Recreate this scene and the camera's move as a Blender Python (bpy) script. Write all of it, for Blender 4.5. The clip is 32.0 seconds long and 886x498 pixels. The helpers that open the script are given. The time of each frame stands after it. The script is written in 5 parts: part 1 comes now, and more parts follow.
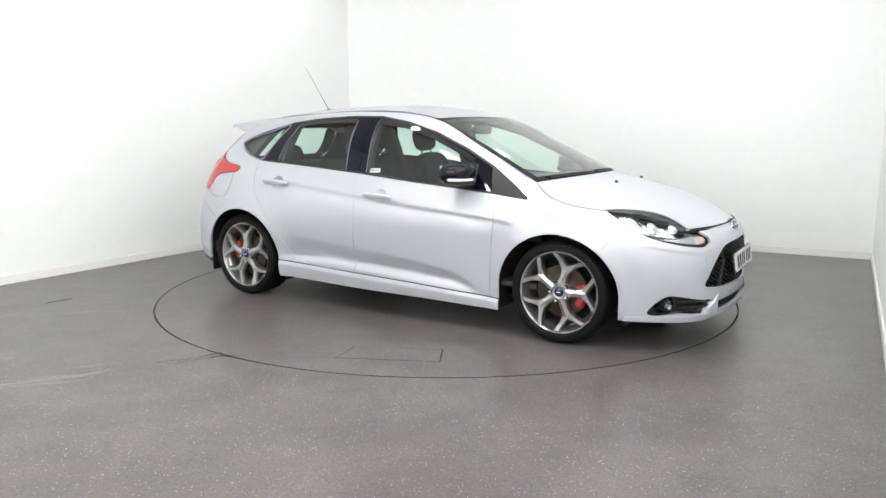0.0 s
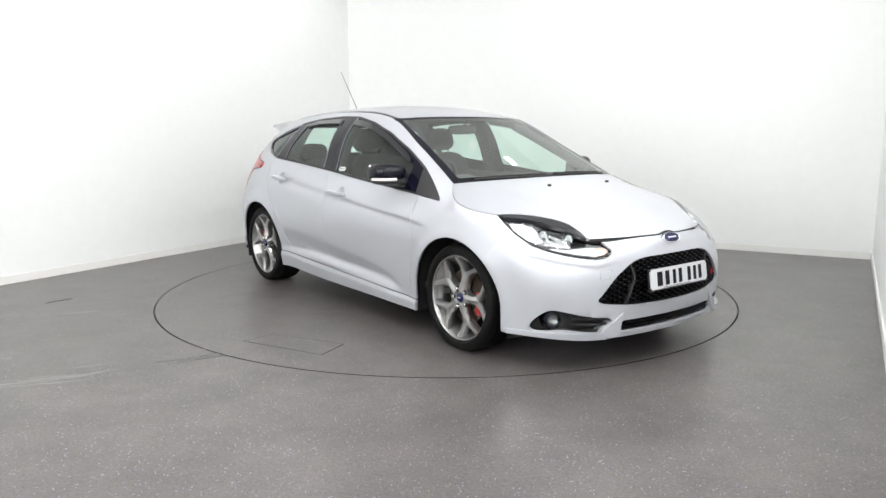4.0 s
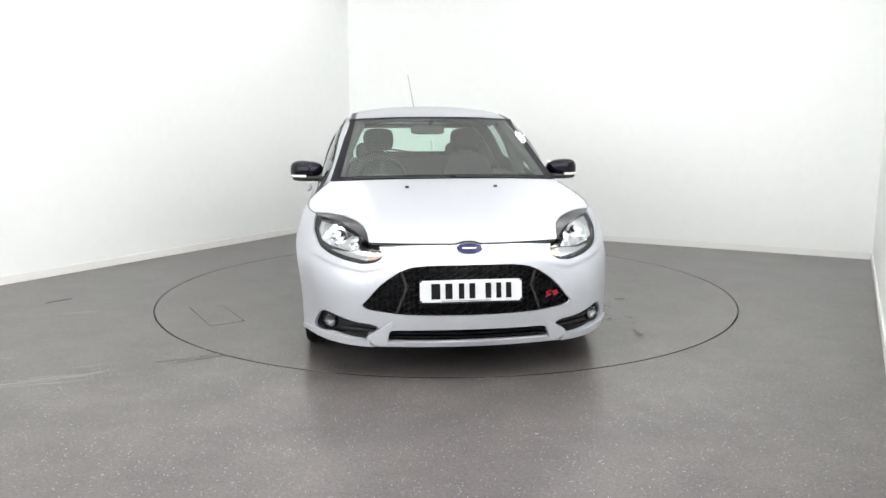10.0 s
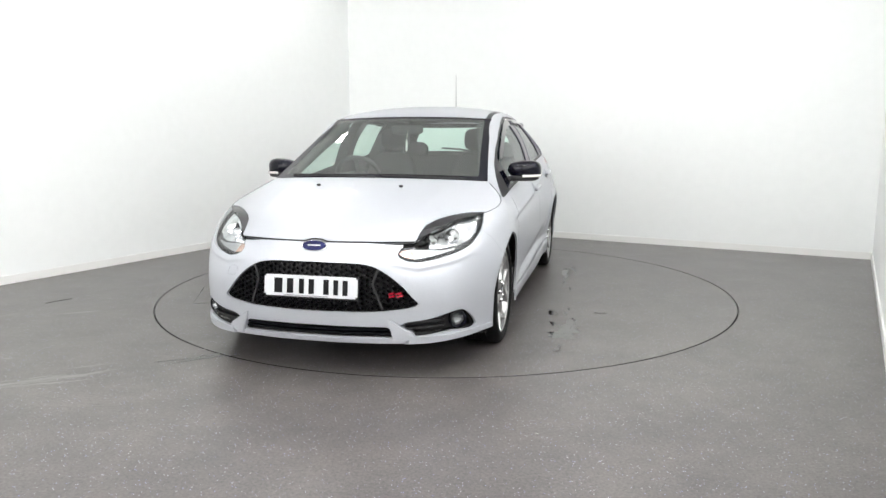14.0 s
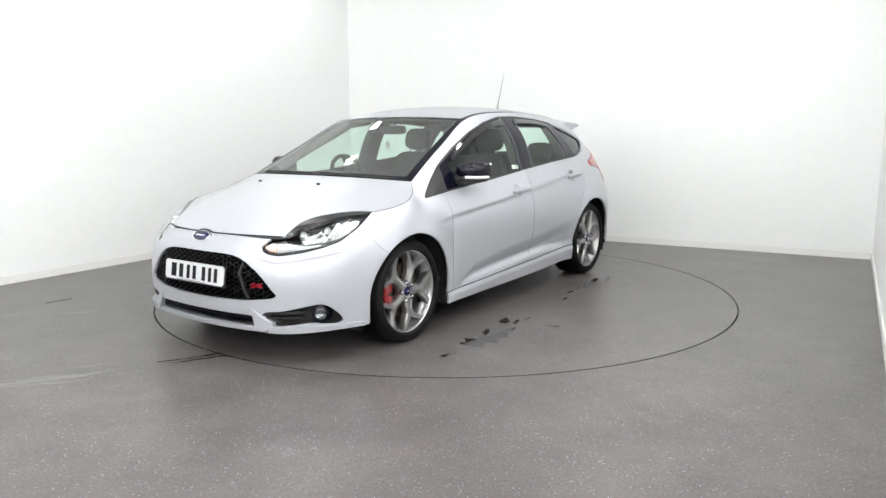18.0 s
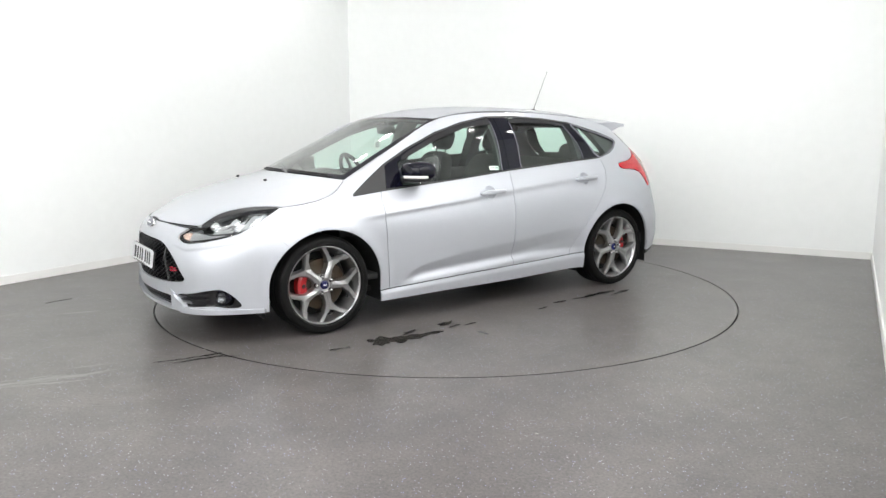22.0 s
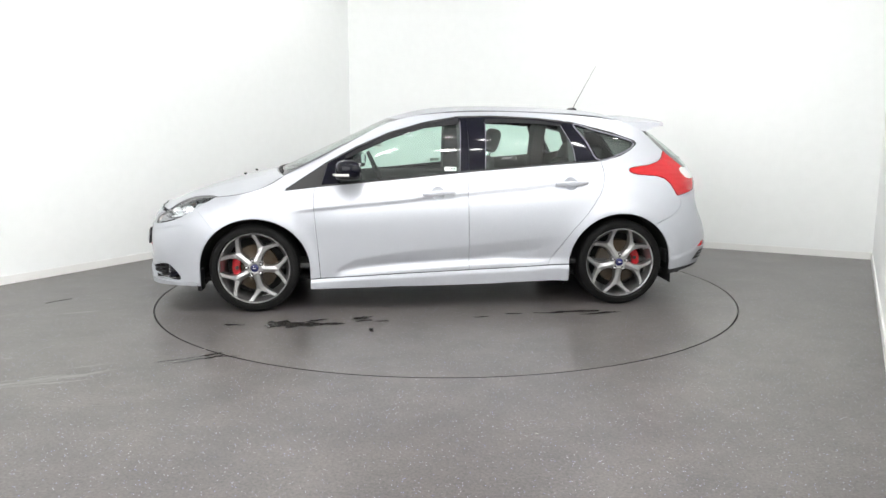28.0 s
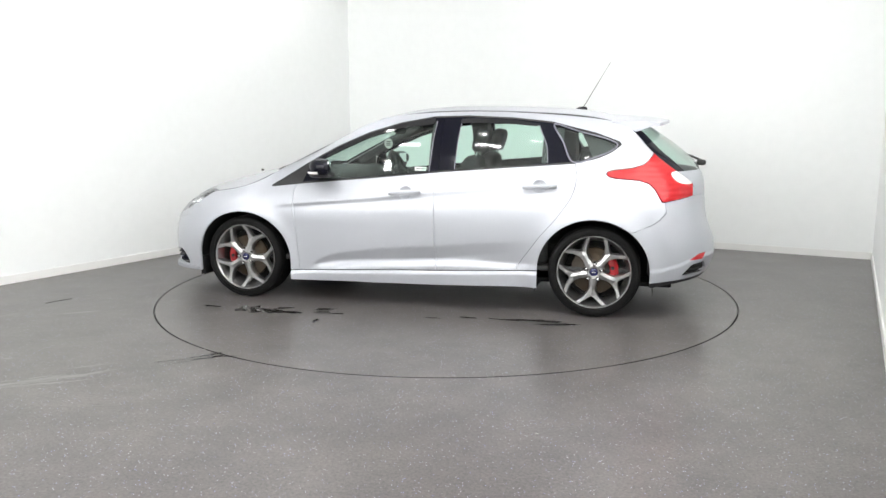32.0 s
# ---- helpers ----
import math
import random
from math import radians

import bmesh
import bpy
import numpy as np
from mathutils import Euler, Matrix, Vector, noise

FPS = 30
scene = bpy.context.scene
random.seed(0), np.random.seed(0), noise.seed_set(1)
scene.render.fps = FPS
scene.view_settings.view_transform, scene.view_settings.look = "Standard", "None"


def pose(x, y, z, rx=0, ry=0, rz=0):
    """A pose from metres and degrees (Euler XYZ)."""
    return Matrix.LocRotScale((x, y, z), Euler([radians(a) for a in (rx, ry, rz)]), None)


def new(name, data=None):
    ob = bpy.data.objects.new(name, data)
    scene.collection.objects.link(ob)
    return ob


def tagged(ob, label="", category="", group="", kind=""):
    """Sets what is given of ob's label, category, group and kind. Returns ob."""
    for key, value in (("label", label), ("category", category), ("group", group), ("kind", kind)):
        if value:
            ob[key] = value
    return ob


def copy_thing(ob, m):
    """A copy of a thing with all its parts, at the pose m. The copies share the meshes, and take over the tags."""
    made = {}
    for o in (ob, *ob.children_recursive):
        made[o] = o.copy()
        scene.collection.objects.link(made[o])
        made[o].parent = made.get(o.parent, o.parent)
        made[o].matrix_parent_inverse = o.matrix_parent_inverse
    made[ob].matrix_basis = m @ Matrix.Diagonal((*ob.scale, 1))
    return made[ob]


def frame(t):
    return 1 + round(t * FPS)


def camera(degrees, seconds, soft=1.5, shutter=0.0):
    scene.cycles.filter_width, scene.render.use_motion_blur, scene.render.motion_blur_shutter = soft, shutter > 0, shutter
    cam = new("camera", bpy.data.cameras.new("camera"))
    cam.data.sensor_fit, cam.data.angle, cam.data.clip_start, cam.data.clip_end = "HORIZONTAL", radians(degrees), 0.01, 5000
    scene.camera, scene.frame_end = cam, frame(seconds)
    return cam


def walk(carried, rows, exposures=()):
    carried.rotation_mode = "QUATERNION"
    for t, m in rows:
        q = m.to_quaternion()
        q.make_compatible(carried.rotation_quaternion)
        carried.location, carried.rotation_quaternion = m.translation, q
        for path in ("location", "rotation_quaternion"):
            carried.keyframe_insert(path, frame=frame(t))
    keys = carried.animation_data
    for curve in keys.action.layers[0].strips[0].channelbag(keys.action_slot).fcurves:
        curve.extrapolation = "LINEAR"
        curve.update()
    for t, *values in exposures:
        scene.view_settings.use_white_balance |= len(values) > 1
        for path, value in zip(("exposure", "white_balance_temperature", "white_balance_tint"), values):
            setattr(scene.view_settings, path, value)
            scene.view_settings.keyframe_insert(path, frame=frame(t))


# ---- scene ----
cam = camera(61.66, 32.0, soft=1.5)
EYE = Vector((0, -5.986, 1.299))
CAM = Matrix.Translation(EYE) @ pose(0, 0, 0, 90 - 9.292, 0, 0.205) @ pose(0, 0, 0, 0, 0, -0.127)
walk(cam, [(0, CAM), (32, CAM)])


def turn_at(t):
    """Degrees through which the turntable has turned at t seconds."""
    s = (t - 16) / 16
    return math.degrees(-1.99292 - 1.45039 * s + 0.02150 * s * s + 0.03031 * s ** 3)


CAR_X, CAR_Y = 0.103, -0.157      # the car's middle on the turntable
DISC_R = 2.249

# ---- light ----
world = bpy.data.worlds.new("studio_world")
scene.world = world
world.use_nodes = True
world.node_tree.nodes["Background"].inputs[0].default_value = (0.9, 0.95, 1, 1)
world.node_tree.nodes["Background"].inputs[1].default_value = 0.05
PANEL_GLOW = 62.0                 # brightness of the small ceiling panels
SPOT_GLOW = 102.0                 # brightness of the small ceiling spotlights
SIDE_FILL_GLOW = 3.0                   # brightness of the unseen fill panel added beside the camera
WALL_FILL_GLOW = 4.7                   # brightness of the unseen fill panel added behind the camera


# ---- materials ----
def material(name, colour, rough=0.5, metal=0.0, coat=0.0, **extra):
    m = bpy.data.materials.new(name)
    m.use_nodes = True
    b = m.node_tree.nodes["Principled BSDF"]
    b.inputs["Base Color"].default_value = (*colour, 1)
    b.inputs["Roughness"].default_value = rough
    b.inputs["Metallic"].default_value = metal
    b.inputs["Coat Weight"].default_value = coat
    b.inputs["Coat Roughness"].default_value = 0.05
    for key, value in extra.items():
        b.inputs[key].default_value = value
    return m


def node(m, kind, **values):
    n = m.node_tree.nodes.new(kind)
    for key, value in values.items():
        n.inputs[key].default_value = value
    return n


def wire(m, a, out, b, inp):
    m.node_tree.links.new(a.outputs[out], b.inputs[inp])


def grain(m, scale=40.0, strength=0.15, rough=(0.3, 0.5), tint=None, distance=0.002):
    """Uneven gloss, fine relief and, with tint, uneven colour."""
    b = m.node_tree.nodes["Principled BSDF"]
    tex = node(m, "ShaderNodeTexCoord")
    n = node(m, "ShaderNodeTexNoise", Scale=scale, Detail=6.0)
    wire(m, tex, "Object", n, "Vector")
    r = node(m, "ShaderNodeMapRange")
    r.inputs["To Min"].default_value, r.inputs["To Max"].default_value = rough
    wire(m, n, "Fac", r, "Value")
    wire(m, r, "Result", b, "Roughness")
    bump = node(m, "ShaderNodeBump", Strength=strength, Distance=distance)
    wire(m, n, "Fac", bump, "Height")
    wire(m, bump, "Normal", b, "Normal")
    if tint:
        n2 = node(m, "ShaderNodeTexNoise", Scale=scale * 0.12, Detail=4.0)
        wire(m, tex, "Object", n2, "Vector")
        ramp = m.node_tree.nodes.new("ShaderNodeValToRGB")
        ramp.color_ramp.elements[0].position, ramp.color_ramp.elements[1].position = 0.35, 0.68
        ramp.color_ramp.elements[0].color = (*tint[0], 1)
        ramp.color_ramp.elements[1].color = (*tint[1], 1)
        wire(m, n2, "Fac", ramp, "Fac")
        wire(m, ramp, "Color", b, "Base Color")
    return m


def pane(name, tint, ior=1.5, pale_film=0.0):
    """Thin clear glass: it lets tinted light through and mirrors by its index."""
    m = bpy.data.materials.new(name)
    m.use_nodes = True
    m.node_tree.nodes.clear()
    out = m.node_tree.nodes.new("ShaderNodeOutputMaterial")
    clear = m.node_tree.nodes.new("ShaderNodeBsdfTransparent")
    clear.inputs[0].default_value = (*tint, 1)
    gloss = m.node_tree.nodes.new("ShaderNodeBsdfGlossy")
    gloss.inputs["Roughness"].default_value = 0.01
    mix = m.node_tree.nodes.new("ShaderNodeMixShader")
    weight = m.node_tree.nodes.new("ShaderNodeLayerWeight")
    weight.inputs[0].default_value = 0.5
    power = m.node_tree.nodes.new("ShaderNodeMath")
    power.operation = "POWER"
    power.inputs[1].default_value = 5.0
    wire(m, weight, "Facing", power, 0)
    curve = node(m, "ShaderNodeMapRange")
    r0 = ((ior - 1) / (ior + 1)) ** 2 * 1.1
    curve.inputs["To Min"].default_value, curve.inputs["To Max"].default_value = r0, 1.0
    wire(m, power, 0, curve, "Value")
    wire(m, curve, "Result", mix, 0)
    wire(m, clear, 0, mix, 1)
    wire(m, gloss, 0, mix, 2)
    # even pale diffuse layer mixed over the clear glass
    if pale_film:
        film = node(m, "ShaderNodeBsdfDiffuse")
        film.inputs[0].default_value = (0.8, 0.82, 0.8, 1)
        over = m.node_tree.nodes.new("ShaderNodeMixShader")
        over.inputs[0].default_value = pale_film
        wire(m, mix, 0, over, 1)
        wire(m, film, 0, over, 2)
        mix = over
    wire(m, mix, 0, out, 0)
    return m


SILVER = material("silver_paint", (0.53, 0.547, 0.588), 0.42, 0.42, 0.35, **{"Coat Roughness": 0.06})


def flake(m):
    """Metal flakes under the clear coat: fine sparkle in tone and slope."""
    b = m.node_tree.nodes["Principled BSDF"]
    tex = node(m, "ShaderNodeTexCoord")
    fine = node(m, "ShaderNodeTexNoise", Scale=420.0, Detail=2.0)
    wire(m, tex, "Object", fine, "Vector")
    ramp = m.node_tree.nodes.new("ShaderNodeValToRGB")
    ramp.color_ramp.elements[0].position, ramp.color_ramp.elements[1].position = 0.36, 0.66
    ramp.color_ramp.elements[0].color = (0.430, 0.447, 0.484, 1)
    ramp.color_ramp.elements[1].color = (0.512, 0.529, 0.566, 1)
    wire(m, fine, "Fac", ramp, "Fac")
    wire(m, ramp, "Color", b, "Base Color")
    bump = node(m, "ShaderNodeBump", Strength=0.06, Distance=0.001)
    wire(m, fine, "Fac", bump, "Height")
    wire(m, bump, "Normal", b, "Normal")


flake(SILVER)
BLACK_GLOSS = material("black_gloss", (0.003, 0.003, 0.008), 0.06, 0, 0.0, **{"Specular IOR Level": 0.28})
BLACK_TRIM = grain(material("black_trim", (0.013, 0.013, 0.014), 0.5), 300, 0.2, (0.45, 0.65))
BLACK_DEEP = material("black_cavity", (0.008, 0.008, 0.008), 0.8)
RUBBER = grain(material("tyre_rubber", (0.006, 0.006, 0.006), 0.55, 0, 0, **{"Specular IOR Level": 0.14}), 200, 0.15, (0.45, 0.7))
ALLOY = material("alloy_silver", (0.42, 0.42, 0.42), 0.28, 0.95, 0.2)
GLASS = pane("green_tinted_glass", (0.81, 0.95, 0.89), 1.5, 0.015)
SCREEN_GLASS = pane("windscreen_glass", (0.82, 0.95, 0.89), 1.5, 0.06)
WALL = grain(material("wall_paint", (0.88, 0.89, 0.885), 0.5), 90, 0.04, (0.45, 0.6), ((0.897, 0.915, 0.907), (0.912, 0.930, 0.922)))
SKIRT = material("skirting_paint", (0.86, 0.86, 0.84), 0.35)
CEIL = grain(material("ceiling_paint", (0.4, 0.4, 0.4), 0.7), 40, 0.05, (0.6, 0.8), ((0.80, 0.80, 0.80), (0.83, 0.83, 0.83)))


def floor_vinyl():
    """Grey speckled vinyl: cloudy grey, worn gloss, pale and bluish flecks."""
    m = grain(material("floor_vinyl", (0.1, 0.1, 0.1), 0.3, **{"Specular IOR Level": 0.42}), 60, 0.05, (0.24, 0.38), None, 0.0006)
    b = m.node_tree.nodes["Principled BSDF"]
    tex = node(m, "ShaderNodeTexCoord")
    cloud = node(m, "ShaderNodeTexNoise", Scale=2.6, Detail=12.0, Roughness=0.78)
    wire(m, tex, "Object", cloud, "Vector")
    ramp = m.node_tree.nodes.new("ShaderNodeValToRGB")
    e = ramp.color_ramp.elements
    e[0].position, e[1].position = 0.30, 0.72
    e[0].color, e[1].color = (0.064, 0.059, 0.059, 1), (0.136, 0.124, 0.118, 1)
    wire(m, cloud, "Fac", ramp, "Fac")
    grit = node(m, "ShaderNodeTexNoise", Scale=75.0, Detail=5.0, Roughness=0.8)
    wire(m, tex, "Object", grit, "Vector")
    g = node(m, "ShaderNodeMapRange")
    g.inputs["From Min"].default_value, g.inputs["From Max"].default_value = 0.3, 0.7
    g.inputs["To Min"].default_value, g.inputs["To Max"].default_value = 0.42, 1.58
    wire(m, grit, "Fac", g, "Value")
    mul = m.node_tree.nodes.new("ShaderNodeVectorMath")
    mul.operation = "SCALE"
    wire(m, ramp, "Color", mul, 0)
    wire(m, g, "Result", mul, "Scale")
    cell = node(m, "ShaderNodeTexVoronoi", Scale=130.0)
    wire(m, tex, "Object", cell, "Vector")
    sep = m.node_tree.nodes.new("ShaderNodeSeparateColor")
    wire(m, cell, "Color", sep, "Color")
    near = node(m, "ShaderNodeMath")
    near.operation = "GREATER_THAN"
    near.inputs[1].default_value = 0.925
    wire(m, sep, "Red", near, 0)
    dot = node(m, "ShaderNodeMath")
    dot.operation = "LESS_THAN"
    dot.inputs[1].default_value = 0.30
    wire(m, cell, "Distance", dot, 0)
    fleck = node(m, "ShaderNodeMath")
    fleck.operation = "MULTIPLY"
    wire(m, near, 0, fleck, 0)
    wire(m, dot, 0, fleck, 1)
    hue = m.node_tree.nodes.new("ShaderNodeMix")
    hue.data_type = "RGBA"
    hue.inputs[6].default_value, hue.inputs[7].default_value = (0.62, 0.62, 0.66, 1), (0.20, 0.22, 0.50, 1)
    wire(m, sep, "Green", hue, 0)
    mix = m.node_tree.nodes.new("ShaderNodeMix")
    mix.data_type = "RGBA"
    wire(m, fleck, 0, mix, 0)
    wire(m, mul, "Vector", mix, 6)
    wire(m, hue, 2, mix, 7)
    wire(m, mix, 2, b, "Base Color")
    return m


FLOOR = floor_vinyl()
PUDDLE = grain(material("wet_puddle", (0.036, 0.034, 0.032), 0.05, 0, 0, **{"Specular IOR Level": 1.0}), 30, 0.01, (0.01, 0.07))
DARK_STAIN = grain(material("dark_stain", (0.028, 0.026, 0.024), 0.3), 30, 0.05, (0.2, 0.4))
SCUFF = grain(material("scuff_mark", (0.22, 0.21, 0.20), 0.5), 30, 0.05, (0.35, 0.5), ((0.17, 0.166, 0.158), (0.26, 0.253, 0.245)))
RED_LENS = material("red_lens", (0.46, 0.002, 0.006), 0.25, 0, 0.5, **{"Specular IOR Level": 0.3})
wave = node(RED_LENS, "ShaderNodeTexWave", Scale=9.0, Distortion=0.6)
wave.bands_direction = "Z"
wire(RED_LENS, node(RED_LENS, "ShaderNodeTexCoord"), "Object", wave, "Vector")
relief = node(RED_LENS, "ShaderNodeBump", Strength=0.5, Distance=0.004)
wire(RED_LENS, wave, "Fac", relief, "Height")
wire(RED_LENS, relief, "Normal", RED_LENS.node_tree.nodes["Principled BSDF"], "Normal")
WHITE_LENS = material("white_lens", (0.75, 0.72, 0.70), 0.15, 0, 0.8)
LENS = pane("clear_lens", (0.93, 0.95, 0.95), 1.3)
CHROME = material("chrome", (0.86, 0.86, 0.87), 0.12, 1.0)
REFLECTOR = material("lamp_reflector", (0.80, 0.80, 0.82), 0.17, 1.0)
BEZEL = material("lamp_bezel", (0.030, 0.030, 0.034), 0.35, 0.3)
BROW = material("lamp_brow", (0.018, 0.018, 0.021), 0.22, 0, 0.0, **{"Specular IOR Level": 0.5})
SIDE_LIGHT = material("side_light_chrome", (0.40, 0.40, 0.42), 0.28, 0.9)
FOG_BOWL = material("fog_lamp_bowl", (0.26, 0.26, 0.27), 0.22, 0.9)
AMBER = material("pale_amber", (0.76, 0.54, 0.45), 0.18, 0.6, 0.6)
SMOKE = material("smoked_plastic", (0.008, 0.008, 0.010), 0.06, 0, 0.5)
LINING = material("roof_lining_cloth", (0.10, 0.10, 0.10), 0.9)
GRILLE_BLACK = material("grille_black", (0.002, 0.002, 0.003), 0.28, 0, 0, **{"Specular IOR Level": 0.18})
PLATE = material("plate_white", (0.58, 0.59, 0.61), 0.35, 0, 0.15)
INK = material("plate_ink", (0.004, 0.004, 0.005), 0.5, 0, 0, **{"Specular IOR Level": 0.15})
BADGE_BLUE = material("badge_blue", (0.008, 0.010, 0.07), 0.15, 0.1, 0.15)
RED_BADGE = material("badge_red", (0.42, 0.01, 0.03), 0.2, 0.2, 0.6)
CALIPER = material("caliper_red", (0.34, 0.006, 0.010), 0.3, 0, 0.6)
BRAKE = grain(material("brake_iron", (0.06, 0.05, 0.04), 0.4, 0.8), 60, 0.1, (0.35, 0.55), ((0.05, 0.035, 0.022), (0.075, 0.065, 0.055)))
DASH = grain(material("dash_plastic", (0.035, 0.036, 0.036), 0.6), 250, 0.2, (0.5, 0.75))
SEAT = grain(material("seat_cloth", (0.02, 0.021, 0.021), 0.8), 180, 0.3, (0.65, 0.9))
MIRROR = material("mirror_glass", (0.85, 0.87, 0.88), 0.02, 1.0)
GRIT = material("pale_grit", (0.35, 0.34, 0.32), 0.8)
PAPER = material("paper_card", (0.75, 0.78, 0.74), 0.6)
CHROME_SOFT = material("soft_chrome", (0.80, 0.80, 0.80), 0.35, 0.8)
WHIP = material("aerial_grey", (0.10, 0.10, 0.10), 0.4)


# ---- cutting and joining skins ----
class Skin:
    """Triangles with a normal and two running numbers at each point."""

    def __init__(self, co, no, uv, tri):
        self.co, self.no, self.uv, self.tri = co, no, uv, tri

    def copy(self):
        return Skin(self.co.copy(), self.no.copy(), self.uv.copy(), self.tri.copy())


def skin_of(grid, flip=False):
    nu, nv, _ = grid.shape
    du, dv = np.gradient(grid, axis=0), np.gradient(grid, axis=1)
    no = np.cross(du, dv)
    no /= np.maximum(np.linalg.norm(no, axis=2, keepdims=True), 1e-9)
    if flip:
        no = -no
    i = np.arange(nu * nv).reshape(nu, nv)
    a, b, c, d = i[:-1, :-1].ravel(), i[1:, :-1].ravel(), i[1:, 1:].ravel(), i[:-1, 1:].ravel()
    tri = np.concatenate([np.stack([a, b, c], 1), np.stack([a, c, d], 1)])
    if flip:
        tri = tri[:, ::-1]
    u, v = np.meshgrid(np.linspace(0, 1, nu), np.linspace(0, 1, nv), indexing="ij")
    return Skin(grid.reshape(-1, 3), no.reshape(-1, 3), np.stack([u.ravel(), v.ravel()], 1), tri)


def cut(sk, f):
    """Splits a skin along f = 0; returns the part where f < 0 and the part where f > 0."""
    f = np.where(np.abs(f) < 1e-6, 1e-6, f)
    data = np.concatenate([sk.co, sk.no, sk.uv], axis=1)
    pos = f[sk.tri] > 0
    n = pos.sum(1)
    keep = {False: [sk.tri[n == 0]], True: [sk.tri[n == 3]]}
    extra, cache, base = [], {}, len(data)

    def between(i, j):
        key = (i, j) if i < j else (j, i)
        if key not in cache:
            w = f[i] / (f[i] - f[j])
            cache[key] = base + len(extra)
            extra.append(data[i] + w * (data[j] - data[i]))
        return cache[key]

    for t, p, cnt in zip(sk.tri[(n == 1) | (n == 2)], pos[(n == 1) | (n == 2)], n[(n == 1) | (n == 2)]):
        k = int(np.argmax(p)) if cnt == 1 else int(np.argmin(p))
        i, j, l = (int(t[(k + q) % 3]) for q in range(3))
        ij, il = between(i, j), between(i, l)
        side = cnt == 1
        keep[side].append(np.array([[i, ij, il]]))
        keep[not side].append(np.array([[ij, j, l], [ij, l, il]]))
    if extra:
        data = np.concatenate([data, np.array(extra)])
    out = []
    for side in (False, True):
        tri = np.concatenate(keep[side])
        used, inv = np.unique(tri, return_inverse=True)
        no = data[used, 3:6]
        no = no / np.maximum(np.linalg.norm(no, axis=1, keepdims=True), 1e-9)
        out.append(Skin(data[used, :3], no, data[used, 6:8], inv.reshape(-1, 3)))
    return out


def polygon(pts, a, b):
    """Signed distance of the points (a, b) from a closed outline: negative inside."""
    pts = np.asarray(pts, float)
    q = np.stack([a, b], 1)
    best = np.full(len(q), 1e9)
    inside = np.zeros(len(q), bool)
    for p0, p1 in zip(pts, np.roll(pts, -1, axis=0)):
        e, w = p1 - p0, q - p0
        t = np.clip((w @ e) / (e @ e), 0, 1)
        best = np.minimum(best, np.linalg.norm(w - t[:, None] * e, axis=1))
        cross = (p0[1] <= q[:, 1]) != (p1[1] <= q[:, 1])
        with np.errstate(divide="ignore", invalid="ignore"):
            xc = p0[0] + (q[:, 1] - p0[1]) / (p1[1] - p0[1]) * e[0]
        inside ^= cross & (q[:, 0] < xc)
    return np.where(inside, -best, best)


def smooth(pts, n=60, closed=True):
    """A rounded line through the points."""
    p = np.asarray(pts, float)
    if closed:
        w = np.concatenate([p[-2:], p, p[:3]])
        k = chord(w, 0.5)
        return spline(k, w, np.linspace(k[2], k[2 + len(p)], n, endpoint=False))
    return spline(chord(p, 0.5), p, np.linspace(0, 1, n))


def mirrored(sk):
    s = sk.copy()
    s.co[:, 1] *= -1
    s.no[:, 1] *= -1
    s.tri = s.tri[:, ::-1]
    return s


def both(sk):
    m = mirrored(sk)
    return join(sk, m)


def join(*sks):
    co, no, uv, tri, base = [], [], [], [], 0
    for s in sks:
        co.append(s.co), no.append(s.no), uv.append(s.uv), tri.append(s.tri + base)
        base += len(s.co)
    return Skin(np.concatenate(co), np.concatenate(no), np.concatenate(uv), np.concatenate(tri))


def shifted(sk, d):
    s = sk.copy()
    s.co = s.co + s.no * d
    return s


def rimmed(sk, depth, lip=0.0):
    """Adds walls that go in from the open edges, so that a panel has thickness."""
    t = sk.tri
    e = np.concatenate([t[:, [0, 1]], t[:, [1, 2]], t[:, [2, 0]]])
    key = np.sort(e, axis=1)
    _, first, cnt = np.unique(key, axis=0, return_index=True, return_counts=True)
    edge = e[first[cnt == 1]]
    n = len(sk.co)
    ends, inv = np.unique(edge, return_inverse=True)
    inv = inv.reshape(-1, 2)
    m = len(ends)
    top = sk.co[ends]
    low = top - sk.no[ends] * depth
    # outward direction of the wall
    a, b = edge[:, 0], edge[:, 1]
    along = sk.co[b] - sk.co[a]
    wall = np.cross(along, sk.no[a])
    wn = np.zeros((m, 3))
    np.add.at(wn, inv[:, 0], wall)
    np.add.at(wn, inv[:, 1], wall)
    wn /= np.maximum(np.linalg.norm(wn, axis=1, keepdims=True), 1e-9)
    ia, ib = inv[:, 0] + n, inv[:, 1] + n
    quads = np.concatenate([np.stack([ib, ia, ia + m], 1), np.stack([ib, ia + m, ib + m], 1)])
    return Skin(np.concatenate([sk.co, top, low]), np.concatenate([sk.no, wn, wn]),
                np.concatenate([sk.uv, sk.uv[ends], sk.uv[ends]]), np.concatenate([t, quads]))


def mesh_of(name, sk, mat):
    me = bpy.data.meshes.new(name)
    me.from_pydata(sk.co.tolist(), [], sk.tri.tolist())
    me.polygons.foreach_set("use_smooth", [True] * len(me.polygons))
    me.normals_split_custom_set_from_vertices(sk.no.tolist())
    me.materials.append(mat)
    return me


def skin_part(name, sk, mat, parent, label=""):
    ob = new(name, mesh_of(name, sk, mat))
    ob.parent = parent
    return tagged(ob, label)


